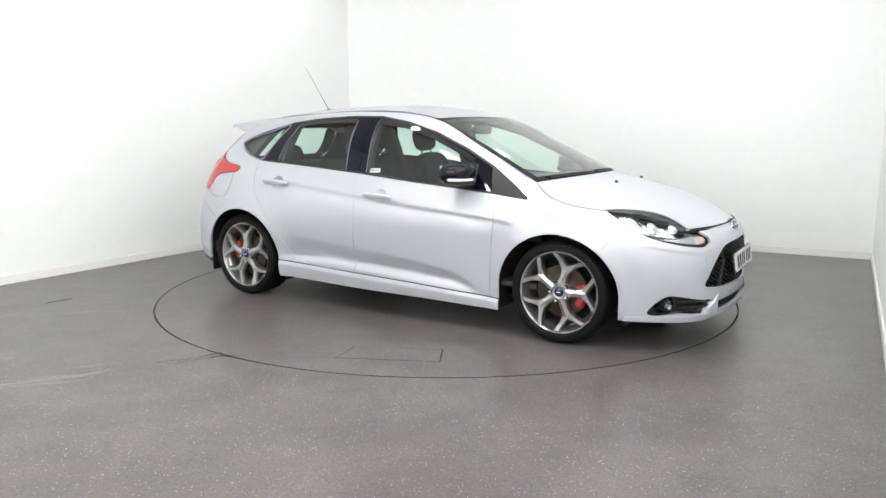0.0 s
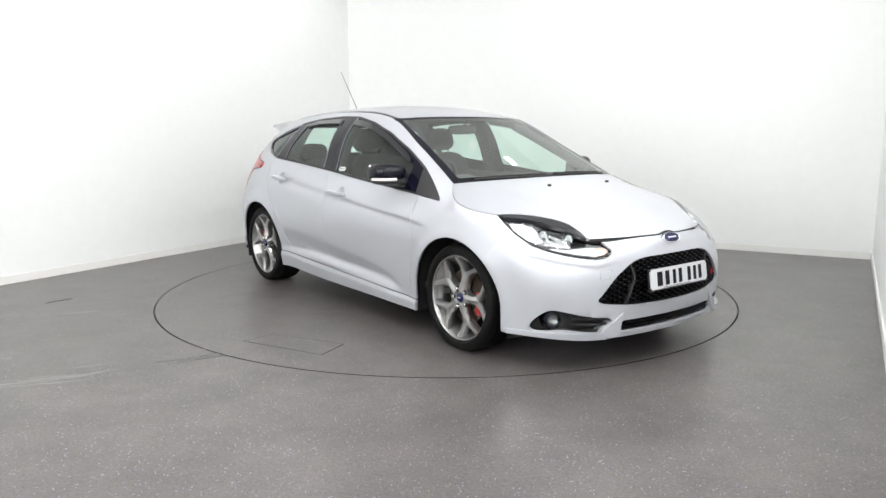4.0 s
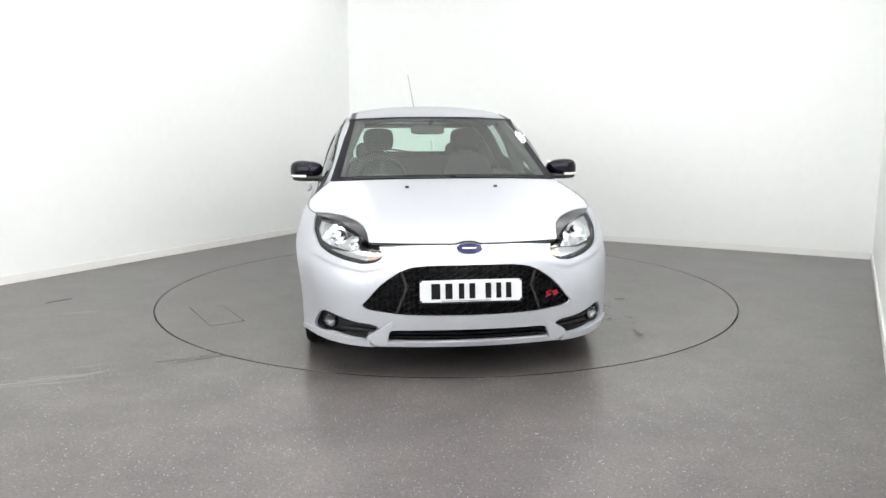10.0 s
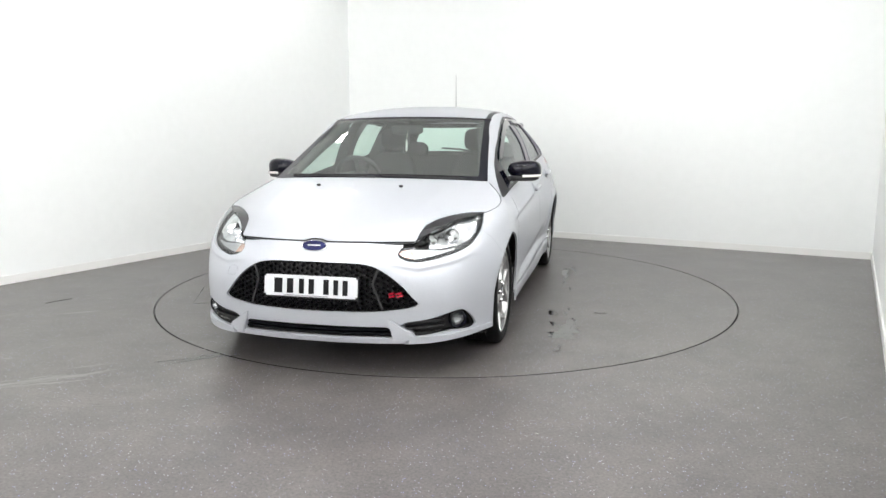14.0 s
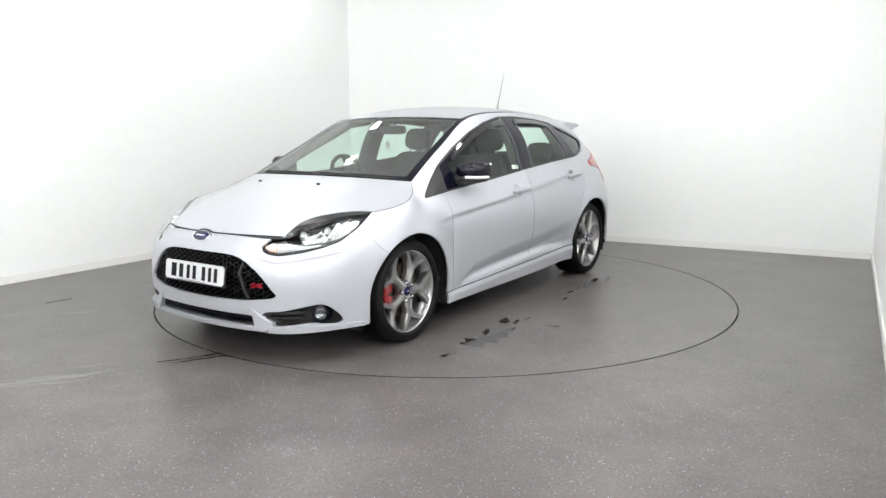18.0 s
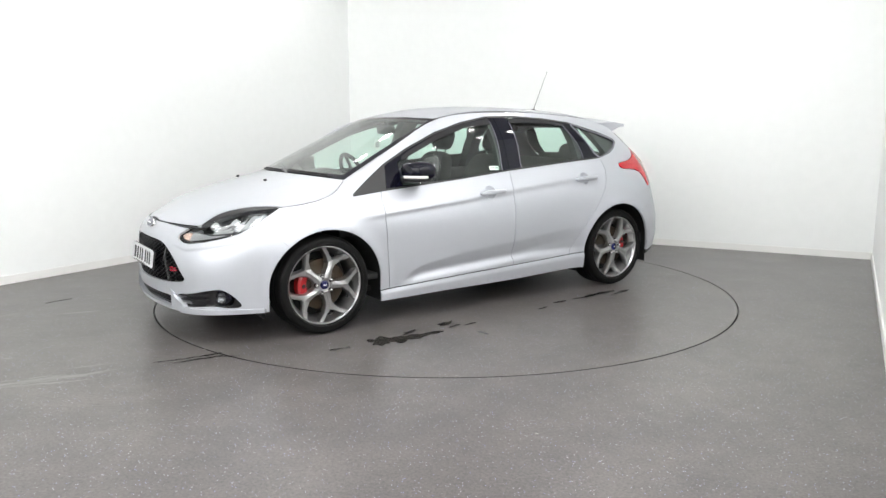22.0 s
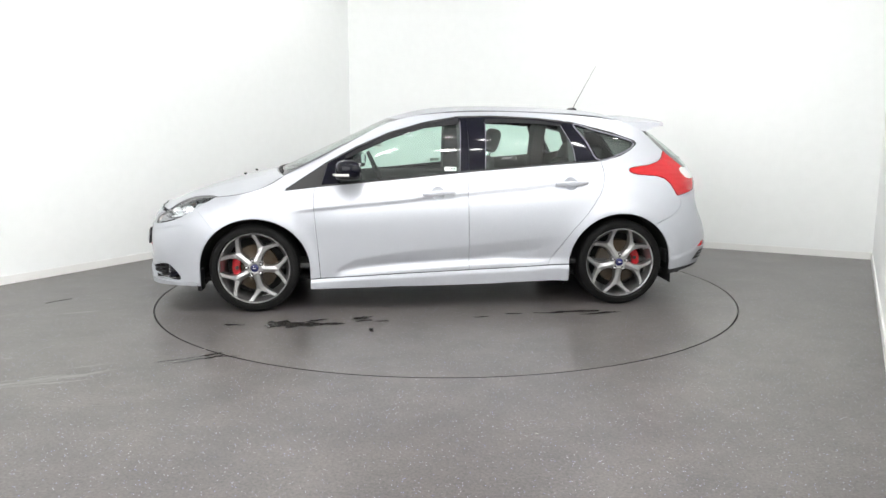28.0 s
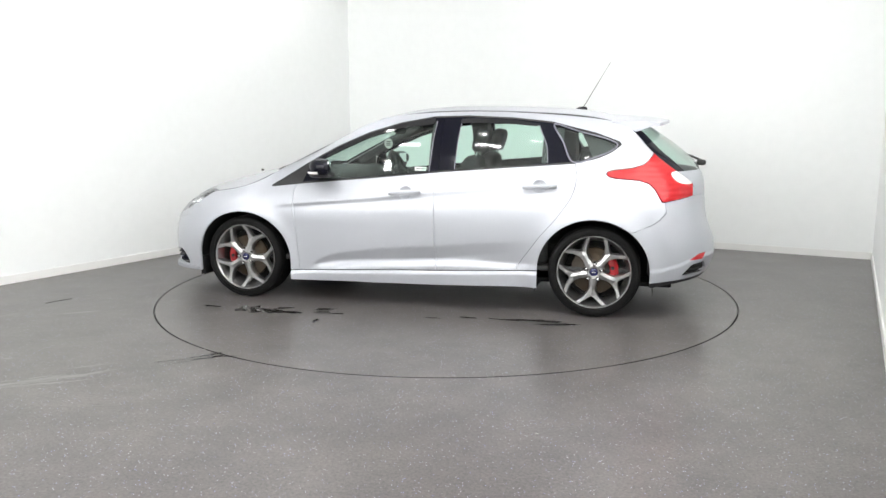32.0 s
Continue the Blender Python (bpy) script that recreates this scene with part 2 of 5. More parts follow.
def part(name, bm, mat, parent=None, label="", flat=False):
    """Links a bmesh as one mesh object under a thing or under a part."""
    me = bpy.data.meshes.new(name)
    bm.to_mesh(me)
    bm.free()
    if not flat:
        me.polygons.foreach_set("use_smooth", [True] * len(me.polygons))
        me.set_sharp_from_angle(angle=radians(40))
    me.materials.append(mat)
    ob = new(name, me)
    ob.parent = parent
    return tagged(ob, label)


def box(x0, x1, y0, y1, z0, z1, bevel=0.0, m=None, bm=None, seg=2):
    own = bm is None
    bm = bm or bmesh.new()
    r = bmesh.ops.create_cube(bm, size=1)
    vs = r["verts"]
    bmesh.ops.transform(bm, matrix=Matrix.Translation(((x0 + x1) / 2, (y0 + y1) / 2, (z0 + z1) / 2)) @ Matrix.Diagonal((x1 - x0, y1 - y0, z1 - z0, 1)), verts=vs)
    if bevel:
        es = list({e for v in vs for e in v.link_edges})
        r = bmesh.ops.bevel(bm, geom=es, offset=bevel, segments=seg, affect="EDGES", profile=0.5)
        vs = r["verts"]
    if m is not None:
        bmesh.ops.transform(bm, matrix=m, verts=bm.verts if own else vs)
    return bm


def lathe(profile, n=48, axis="y", bm=None, m=None):
    """Turns (radius, height) pairs about an axis."""
    bm = bm or bmesh.new()
    rings = []
    made = []
    for r, h in profile:
        ring = []
        for k in range(n):
            a = 2 * math.pi * k / n
            p = (r * math.cos(a), h, r * math.sin(a)) if axis == "y" else (r * math.cos(a), r * math.sin(a), h)
            ring.append(bm.verts.new(p))
        rings.append(ring)
        made += ring
    for a, b in zip(rings[:-1], rings[1:]):
        for k in range(n):
            f = (a[k], a[(k + 1) % n], b[(k + 1) % n], b[k])
            bm.faces.new(f)
    if m is not None:
        bmesh.ops.transform(bm, matrix=m, verts=made)
    return bm


def prism(outline, place, depth, bm=None):
    """A closed 2D outline, set into space by place(a, b, d) and given depth."""
    bm = bm or bmesh.new()
    front = [bm.verts.new(place(a, b, 0)) for a, b in outline]
    back = [bm.verts.new(place(a, b, depth)) for a, b in outline]
    bm.faces.new(front)
    bm.faces.new(back[::-1])
    for k in range(len(outline)):
        j = (k + 1) % len(outline)
        bm.faces.new((front[k], back[k], back[j], front[j]))
    bmesh.ops.recalc_face_normals(bm, faces=bm.faces)
    return bm


def tube(points, radius, n=8, bm=None, taper=None):
    bm = bm or bmesh.new()
    pts = [Vector(p) for p in points]
    rings = []
    for i, p in enumerate(pts):
        d = (pts[min(i + 1, len(pts) - 1)] - pts[max(i - 1, 0)]).normalized()
        side = d.cross(Vector((0.3, 0.5, 0.81))).normalized()
        up = d.cross(side)
        r = radius if taper is None else taper[i]
        rings.append([bm.verts.new(p + (side * math.cos(2 * math.pi * k / n) + up * math.sin(2 * math.pi * k / n)) * r) for k in range(n)])
    for a, b in zip(rings[:-1], rings[1:]):
        for k in range(n):
            bm.faces.new((a[k], a[(k + 1) % n], b[(k + 1) % n], b[k]))
    bm.faces.new(rings[0][::-1])
    bm.faces.new(rings[-1])
    bmesh.ops.recalc_face_normals(bm, faces=bm.faces)
    return bm


# ---- the car's skin: stations round the outline, from front centre to rear centre, bottom to top edge ----
def spline(knots, rows, at):
    """Natural cubic through rows (k, d) at knots, read at the values at."""
    knots, rows, at = np.asarray(knots, float), np.asarray(rows, float), np.asarray(at, float)
    k = len(knots)
    h = np.diff(knots)
    m = np.eye(k)
    r = np.zeros((k, rows.shape[1]))
    for i in range(1, k - 1):
        m[i, i - 1:i + 2] = h[i - 1], 2 * (h[i - 1] + h[i]), h[i]
        r[i] = 6 * ((rows[i + 1] - rows[i]) / h[i] - (rows[i] - rows[i - 1]) / h[i - 1])
    s = np.linalg.solve(m, r)
    j = np.clip(np.searchsorted(knots, at, side="right") - 1, 0, k - 2)
    a, b, hh = (knots[j + 1] - at)[:, None], (at - knots[j])[:, None], h[j][:, None]
    return (s[j] * a ** 3 + s[j + 1] * b ** 3) / (6 * hh) + (rows[j] / hh - s[j] * hh / 6) * a + (rows[j + 1] / hh - s[j + 1] * hh / 6) * b


def chord(rows, power=0.7):
    d = np.linalg.norm(np.diff(rows, axis=0), axis=1) ** power
    return np.concatenate([[0], np.cumsum(d)]) / d.sum()


STATIONS = []


def station(*p):
    STATIONS.append(p)


# bottom edge, low, waist, flank, shoulder, upper, top edge
station((2.175, 0, .183), (2.195, 0, .28), (2.205, 0, .42), (2.195, 0, .55), (2.17, 0, .63), (2.15, 0, .675), (2.115, 0, .71))
station((2.145, .35, .183), (2.155, .35, .28), (2.16, .35, .42), (2.152, .35, .55), (2.132, .35, .63), (2.108, .35, .668), (2.072, .35, .702))
station((2.085, .575, .185), (2.09, .572, .28), (2.095, .565, .42), (2.085, .56, .54), (2.06, .545, .62), (2.03, .53, .665), (1.985, .50, .704))
station((1.945, .74, .192), (1.95, .742, .29), (1.955, .745, .42), (1.945, .74, .54), (1.915, .725, .64), (1.87, .69, .715), (1.79, .635, .785))
station((1.645, .87, .20), (1.645, .875, .30), (1.64, .88, .43), (1.64, .885, .56), (1.63, .875, .67), (1.61, .84, .765), (1.588, .79, .818))
station((1.30, .87, .20), (1.30, .89, .33), (1.30, .905, .48), (1.30, .908, .62), (1.295, .90, .73), (1.285, .88, .81), (1.27, .84, .874))
station((.98, .865, .17), (.98, .875, .33), (.98, .892, .55), (1.00, .895, .70), (1.045, .85, .835), (1.075, .795, .895), (1.10, .725, .965))
station((.60, .86, .17), (.60, .882, .33), (.60, .90, .56), (.60, .895, .755), (.60, .825, .912), (.63, .745, 1.07), (.66, .655, 1.185))
station((.20, .86, .175), (.20, .882, .33), (.20, .905, .57), (.20, .895, .79), (.20, .83, .945), (.24, .735, 1.18), (.284, .60, 1.36))
station((-.25, .86, .18), (-.25, .882, .34), (-.25, .907, .58), (-.25, .89, .83), (-.25, .825, .985), (-.25, .745, 1.20), (-.25, .578, 1.415))
station((-.85, .86, .195), (-.85, .88, .36), (-.85, .903, .60), (-.85, .868, .89), (-.85, .81, 1.035), (-.85, .725, 1.21), (-.85, .565, 1.402))
station((-1.324, .86, .20), (-1.324, .89, .38), (-1.324, .912, .60), (-1.324, .895, .80), (-1.32, .83, .98), (-1.34, .71, 1.17), (-1.35, .545, 1.352))
station((-1.70, .85, .23), (-1.70, .865, .38), (-1.70, .875, .58), (-1.69, .855, .76), (-1.67, .78, .95), (-1.62, .69, 1.12), (-1.56, .565, 1.27))
station((-1.91, .755, .26), (-1.93, .77, .38), (-1.93, .775, .54), (-1.89, .768, .70), (-1.86, .738, .85), (-1.81, .69, .99), (-1.72, .65, 1.105))
station((-2.04, .55, .27), (-2.085, .56, .38), (-2.085, .56, .53), (-2.035, .565, .65), (-2.00, .575, .75), (-1.98, .59, .85), (-1.95, .605, .93))
station((-2.11, 0, .28), (-2.145, 0, .38), (-2.145, 0, .52), (-2.11, 0, .62), (-2.10, 0, .68), (-2.09, 0, .72), (-2.08, 0, .76))


def side_grid(nu=300, nv=100):
    s = np.array(STATIONS)                      # station, level, xyz
    ku = np.mean([chord(s[:, j]) for j in range(7)], axis=0)
    at = np.linspace(0, 1, nu)
    # spread the columns evenly by length
    mid = spline(ku, s[:, 2], at)
    length = np.concatenate([[0], np.cumsum(np.linalg.norm(np.diff(mid, axis=0), axis=1))])
    at = np.interp(np.linspace(0, length[-1], nu), length, at)
    # mirror the ends, so that the skin runs smoothly across the middle
    wide = np.concatenate([s[1:2] * (1, -1, 1), s, s[-2:-1] * (1, -1, 1)])
    kw = np.concatenate([[2 * ku[0] - ku[1]], ku, [2 * ku[-1] - ku[-2]]])
    cols = np.stack([spline(kw, wide[:, j], at) for j in range(7)], axis=1)
    out = np.empty((nu, nv, 3))
    for i in range(nu):
        out[i] = spline(chord(cols[i], 1.0), cols[i], np.linspace(0, 1, nv))
    # pressed hollow along the foot of the doors: a crease above, an upturned ledge below
    x, z = out[..., 0], out[..., 2]
    at_x = [-1.06, -.95, -.75, -.47, -.22, .01, .26, .46, .60, .665, .75]
    crease = np.interp(x, at_x, [.53, .529, .508, .486, .461, .444, .422, .393, .367, .345, .285])
    ledge = np.interp(x, at_x, [.36, .36, .36, .363, .356, .347, .338, .326, .316, .300, .281])
    foot = ledge - .043
    deep = .022 * np.interp(x, [-1.02, -.70, .55, .76], [0, 1, 1, 0])
    fall = np.where(z > ledge, np.clip((crease - z) / (crease - ledge), 0, 1), np.clip((z - foot) / .043, 0, 1))
    out[..., 1] -= np.where(out[..., 1] > .6, deep * fall, 0)
    # swage line from the front wing towards the handles
    line = np.interp(x, [-1.0, .11, .33, .66, .88, 1.05], [.895, .808, .788, .759, .738, .722])
    high = .007 * np.interp(x, [-.8, .3, .95, 1.05], [.25, 1, 1, 0])
    swell = np.where(z > line, np.clip(1 - (z - line) / .10, 0, 1), np.clip(1 - (line - z) / .020, 0, 1))
    out[..., 1] += np.where((out[..., 1] > .6) & (x > -1.2), high * swell, 0)
    return out


SECTIONS = []


def section(*p):
    SECTIONS.append(p)


# middle x, z and edge x, y, z, from the bonnet's lip to the tailgate's foot
section(2.115, .71, 1.985, .50, .704)
section(1.95, .79, 1.79, .635, .785)
section(1.72, .868, 1.588, .79, .818)
section(1.42, .948, 1.27, .84, .874)
section(1.22, .985, 1.10, .725, .965)
section(.80, 1.175, .70, .657, 1.165)
section(.36, 1.378, .284, .60, 1.36)
section(.08, 1.442, .05, .585, 1.397)
section(-.35, 1.467, -.35, .575, 1.417)
section(-.85, 1.456, -.85, .565, 1.402)
section(-1.35, 1.408, -1.35, .545, 1.352)
section(-1.62, 1.33, -1.56, .565, 1.27)
section(-1.87, 1.17, -1.72, .65, 1.105)
section(-2.055, .98, -1.95, .605, .93)
section(-2.085, .76, -2.01, .50, .80)


def top_grid(a, b, nu, nw, extend=0.0):
    """The skin between the two top edges, from section a to section b."""
    s = np.array(SECTIONS[a:b + 1])
    k = chord(s[:, :2])
    rows = spline(k, s, np.linspace(0, 1, nu))
    w = np.linspace(0, 1, nw)
    xc, zc, xe, ye, ze = [rows[:, i:i + 1] for i in range(5)]
    x = xc + (xe - xc) * w ** 2.2
    y = ye * w
    z = zc + (ze - zc) * w ** 2.4
    return np.stack([x, y + 0 * x, z], axis=2)


# ---- the room ----
HEIGHT = 3.6
CORNER_B = Vector((4.22, 1.26))                       # back wall meets the wall beside the camera
BACK_DIR = Vector((-0.883, 0.4696)).normalized()      # along the back wall, away from that corner
RIGHT_DIR = Vector((-0.4756, -0.8797)).normalized()
LEFT_DIR = Vector((-0.5145, -0.8575)).normalized()
LEFT_P = Vector((-1.76, 3.40))


def meet(p, d, q, e):
    """Where two lines on the plan meet."""
    k = ((q.x - p.x) * e.y - (q.y - p.y) * e.x) / (d.x * e.y - d.y * e.x)
    return p + d * k


CORNER_A = meet(CORNER_B, BACK_DIR, LEFT_P, LEFT_DIR)
CORNER_C = CORNER_B + RIGHT_DIR * 10.4
CORNER_D = meet(CORNER_C, BACK_DIR, LEFT_P, LEFT_DIR)


def slab(name, p, q, out, z0, z1, thick, mat, label, kind="structure", bevel=0.0, off=0.0):
    """An upright slab along the plan line p to q, its face on that line and its body on the side out."""
    d = (q - p).normalized()
    n = Vector((d.y, -d.x))
    if n.dot(out) < 0:
        n = -n
    bm = bmesh.new()
    m = Matrix(((d.x, n.x, 0, p.x + n.x * off), (d.y, n.y, 0, p.y + n.y * off), (0, 0, 1, 0), (0, 0, 0, 1)))
    box(0, (q - p).length, 0, thick, z0, z1, bevel, m, bm)
    bmesh.ops.recalc_face_normals(bm, faces=bm.faces)
    ob = part(name, bm, mat, None, label, flat=True)
    return tagged(ob, label, "", "", kind)


def room():
    mid = (CORNER_A + CORNER_B + CORNER_C + CORNER_D) / 4
    corners = [CORNER_A, CORNER_B, CORNER_C, CORNER_D]
    names = ["wall_back", "wall_right", "wall_front", "wall_left"]
    for k in range(4):
        p, q = corners[k], corners[(k + 1) % 4]
        d = (q - p).normalized()
        out = (p + q) / 2 - mid
        ext = d * 0.2 if k % 2 == 0 else d * 0
        slab(names[k], p - ext, q + ext, out, -0.1, HEIGHT, 0.2, WALL, "smooth white painted studio wall")
        slab("baseboard", p + d * 0.013, q - d * 0.013, -out, -0.01, 0.07, 0.012, SKIRT, "low white painted skirting board", off=0.0)
    # floor with the round opening for the turntable
    n = 192
    bm = bmesh.new()
    hole = [(DISC_R * math.cos(2 * math.pi * k / n), DISC_R * math.sin(2 * math.pi * k / n)) for k in range(n)]
    # ring from the opening to the room's edge
    inner, low, outer = [], [], []
    for x, y in hole:
        d = Vector((x, y)).normalized()
        best = 1e9
        for k in range(4):
            p, q = corners[k], corners[(k + 1) % 4]
            e = q - p
            den = d.x * e.y - d.y * e.x
            if abs(den) > 1e-9:
                s = (p.x * e.y - p.y * e.x) / den
                u = (p.x * d.y - p.y * d.x) / den
                if s > 0 and -1e-6 <= u <= 1 + 1e-6:
                    best = min(best, s)
        inner.append(bm.verts.new((x, y, 0)))
        low.append(bm.verts.new((x, y, -0.05)))
        outer.append(bm.verts.new((d.x * (best + 0.15), d.y * (best + 0.15), 0)))
    for k in range(n):
        j = (k + 1) % n
        bm.faces.new((inner[k], outer[k], outer[j], inner[j]))
        bm.faces.new((low[k], inner[k], inner[j], low[j]))
    bmesh.ops.holes_fill(bm, edges=[], sides=0)
    bmesh.ops.recalc_face_normals(bm, faces=bm.faces)
    tagged(part("floor", bm, FLOOR, None, flat=True), "dark grey speckled vinyl studio floor with faint scuffs", "", "", "structure")
    # corners of the room under the walls
    bm = bmesh.new()
    bm.faces.new([bm.verts.new((c.x * 1.06, c.y * 1.06, -0.06)) for c in corners])
    tagged(part("ground", bm, BLACK_DEEP, None, flat=True), "dark concrete pit below the studio floor", "", "", "structure")
    bm = bmesh.new()
    a = [bm.verts.new((c.x, c.y, HEIGHT)) for c in corners]
    b = [bm.verts.new((c.x, c.y, HEIGHT + 0.15)) for c in corners]
    bm.faces.new(a)
    bm.faces.new(b)
    for k in range(4):
        bm.faces.new((a[k], a[(k + 1) % 4], b[(k + 1) % 4], b[k]))
    bmesh.ops.recalc_face_normals(bm, faces=bm.faces)
    tagged(part("ceiling", bm, CEIL, None, flat=True), "plain white painted studio ceiling", "", "", "structure")


def ceiling_lights():
    """Square light panels in rows on the ceiling, and two fill panels added out of view."""
    d, n = -RIGHT_DIR, -BACK_DIR
    glow = material("light_panel", (0.9, 0.9, 0.9), 0.6, **{"Emission Color": (1, 0.995, 0.985, 1), "Emission Strength": PANEL_GLOW})
    spot = material("spot_panel", (0.9, 0.9, 0.9), 0.6, **{"Emission Color": (1, 0.995, 0.985, 1), "Emission Strength": SPOT_GLOW})
    for size, glass, label, spots in ((.17, glow, "square white light panel on the ceiling", [(a, -2.8) for a in (-.65, .65, 1.95)]),
                                      (.07, spot, "small square white spotlight on the ceiling",
                                       [(-1.05, -4.4), (.35, -4.4), (1.75, -4.4), (-1.05, -1.5), (.35, -1.5), (1.05, -1.5), (1.75, -1.5), (2.45, -1.5), (-2.45, .2),
                                        (1.75, .7), (2.45, .7), (2.45, -.4), (2.45, -2.6), (-2.60, 1.7), (-2.55, 1.0), (.35, 2.4), (1.40, 1.7), (2.25, 1.4)])):
        first = None
        for a, b in spots:
            m = Matrix(((n.x, d.x, 0, a * n.x + b * d.x), (n.y, d.y, 0, a * n.y + b * d.y), (0, 0, 1, HEIGHT - .001), (0, 0, 0, 1)))
            if first is None:
                e = size + .03
                first = part("ceiling_light", box(-e, e, -e, e, -.03, 0, .004), SKIRT, None, flat=True)
                first.matrix_world = m
                tagged(first, label, "ceiling light", "ceiling light panels")
                part("diffuser", box(-size, size, -size, size, -.036, -.0305), glass, first, "glowing white diffuser", flat=True)
            else:
                copy_thing(first, m)
    # fill panel behind the camera, added to brighten the room, no such lamp known
    soft = material("light_wall", (0.9, 0.9, 0.9), 0.6, **{"Emission Color": (1, 0.995, 0.985, 1), "Emission Strength": WALL_FILL_GLOW})
    p = (CORNER_C + CORNER_D) / 2
    m = Matrix(((n.x, d.x, 0, p.x + d.x * .02), (n.y, d.y, 0, p.y + d.y * .02), (0, 0, 1, 1.55), (0, 0, 0, 1)))
    bm = bmesh.new()
    for x0, x1, z0, z1 in ((-2.76, 2.76, -.05, 0), (-2.76, 2.76, 1.9, 1.95), (-2.76, -2.7, 0, 1.9), (2.7, 2.76, 0, 1.9)):
        box(x0, x1, 0, .07, z0, z1, 0, None, bm)
    wall_light = part("wall_light", bm, SKIRT, None, flat=True)
    wall_light.matrix_world = m
    tagged(wall_light, "large white fill light panel added on the wall out of view", "wall light")
    part("diffuser", box(-2.7, 2.7, .005, .05, 0, 1.9), soft, wall_light, "glowing white diffuser", flat=True)
    # a second, longer fill panel added unseen on the wall beside the camera
    e, w = -n, d
    p = CORNER_B + RIGHT_DIR * 6.2
    m = Matrix(((w.x, e.x, 0, p.x + e.x * .02), (w.y, e.y, 0, p.y + e.y * .02), (0, 0, 1, 1.55), (0, 0, 0, 1)))
    side_light = copy_thing(wall_light, m)
    dim = material("side_fill", (0.9, 0.9, 0.9), 0.6, **{"Emission Color": (1, 0.995, 0.985, 1), "Emission Strength": SIDE_FILL_GLOW})
    for ob in side_light.children:
        ob.data = ob.data.copy()
        ob.data.materials[0] = dim


def blot(name, cx, cy, rx, ry, turn, seed, mat, parent, z=.0012, n=72, rough=.3, label=""):
    """A thin stain with an uneven edge."""
    rnd = random.Random(seed)
    ph = [rnd.uniform(0, 6.28) for _ in range(14)]
    bm = bmesh.new()
    vs = []
    for k in range(n):
        a = 2 * math.pi * k / n
        r = 1 + rough * sum(math.sin((q + 2) * a + ph[q]) / (q + 2) ** .8 for q in range(14))
        x, y = rx * r * math.cos(a), ry * r * math.sin(a)
        c, s = math.cos(radians(turn)), math.sin(radians(turn))
        vs.append(bm.verts.new((cx + c * x - s * y, cy + s * x + c * y, z)))
    bm.faces.new(vs)
    bmesh.ops.triangulate(bm, faces=bm.faces)
    return part(name, bm, mat, parent, label, flat=True)


def turntable():
    thing = new("turntable")
    tagged(thing, "round vehicle turntable set flush into the grey floor", "turntable")
    r = DISC_R - 0.009
    hatch_pts = [(1.005, -1.702), (.898, -1.495), (.415, -1.722), (.458, -1.944)]
    bm = lathe([(r - .0029, -.0003), (r, -0.003), (r, -0.045)], 192, "z")
    bmesh.ops.recalc_face_normals(bm, faces=bm.faces)
    part("rim_edge", bm, BLACK_DEEP, thing, "dark steel edge of the turntable", flat=True)
    bm = lathe([(0.001, 0.0), (r - 0.003, 0.0), (r - .003, -0.004)], 192, "z")
    bmesh.ops.recalc_face_normals(bm, faces=bm.faces)
    part("platform", bm, FLOOR, thing, flat=True)
    # access hatch: a lid with an open joint round it
    mid = (.694, -1.716)
    grown = [(mid[0] + (a - mid[0]) * 1.014, mid[1] + (b - mid[1]) * 1.026) for a, b in hatch_pts]
    bm = bmesh.new()
    bm.faces.new([bm.verts.new((a, b, .0007)) for a, b in grown])
    bmesh.ops.recalc_face_normals(bm, faces=bm.faces)
    part("hatch_joint", bm, BLACK_DEEP, thing, "dark joint round the access hatch", flat=True)
    bm = bmesh.new()
    bm.faces.new([bm.verts.new((mid[0] + (a - mid[0]) * .994, mid[1] + (b - mid[1]) * .984, .0016)) for a, b in hatch_pts])
    bmesh.ops.recalc_face_normals(bm, faces=bm.faces)
    part("access_hatch", bm, FLOOR, thing, "flush grey access hatch", flat=True)
    for k, (x, y, a, b, t) in enumerate(((1.225, 1.05, .085, .070, 10), (1.06, 1.085, .125, .070, -8), (.89, 1.085, .11, .028, -2), (.97, .985, .075, .020, 20),
                                         (.665, .945, .075, .028, 25), (.65, 1.025, .050, .014, 20), (.53, 1.045, .060, .007, 5), (1.53, 1.052, .050, .015, 5),
                                         (1.46, 1.06, .022, .012, 0), (.595, 1.265, .014, .045, 3), (-.86, .90, .17, .026, 5), (-1.02, .965, .13, .020, 10),
                                         (-.66, .93, .10, .012, -6), (-.40, .93, .06, .010, 0), (-.16, 1.0, .05, .008, 12))):
        blot("puddle", x, y, a, b, t, 20 + k, PUDDLE, thing, .0012 + .0002 * k, rough=.30, label="thin wet puddle")
    return thing


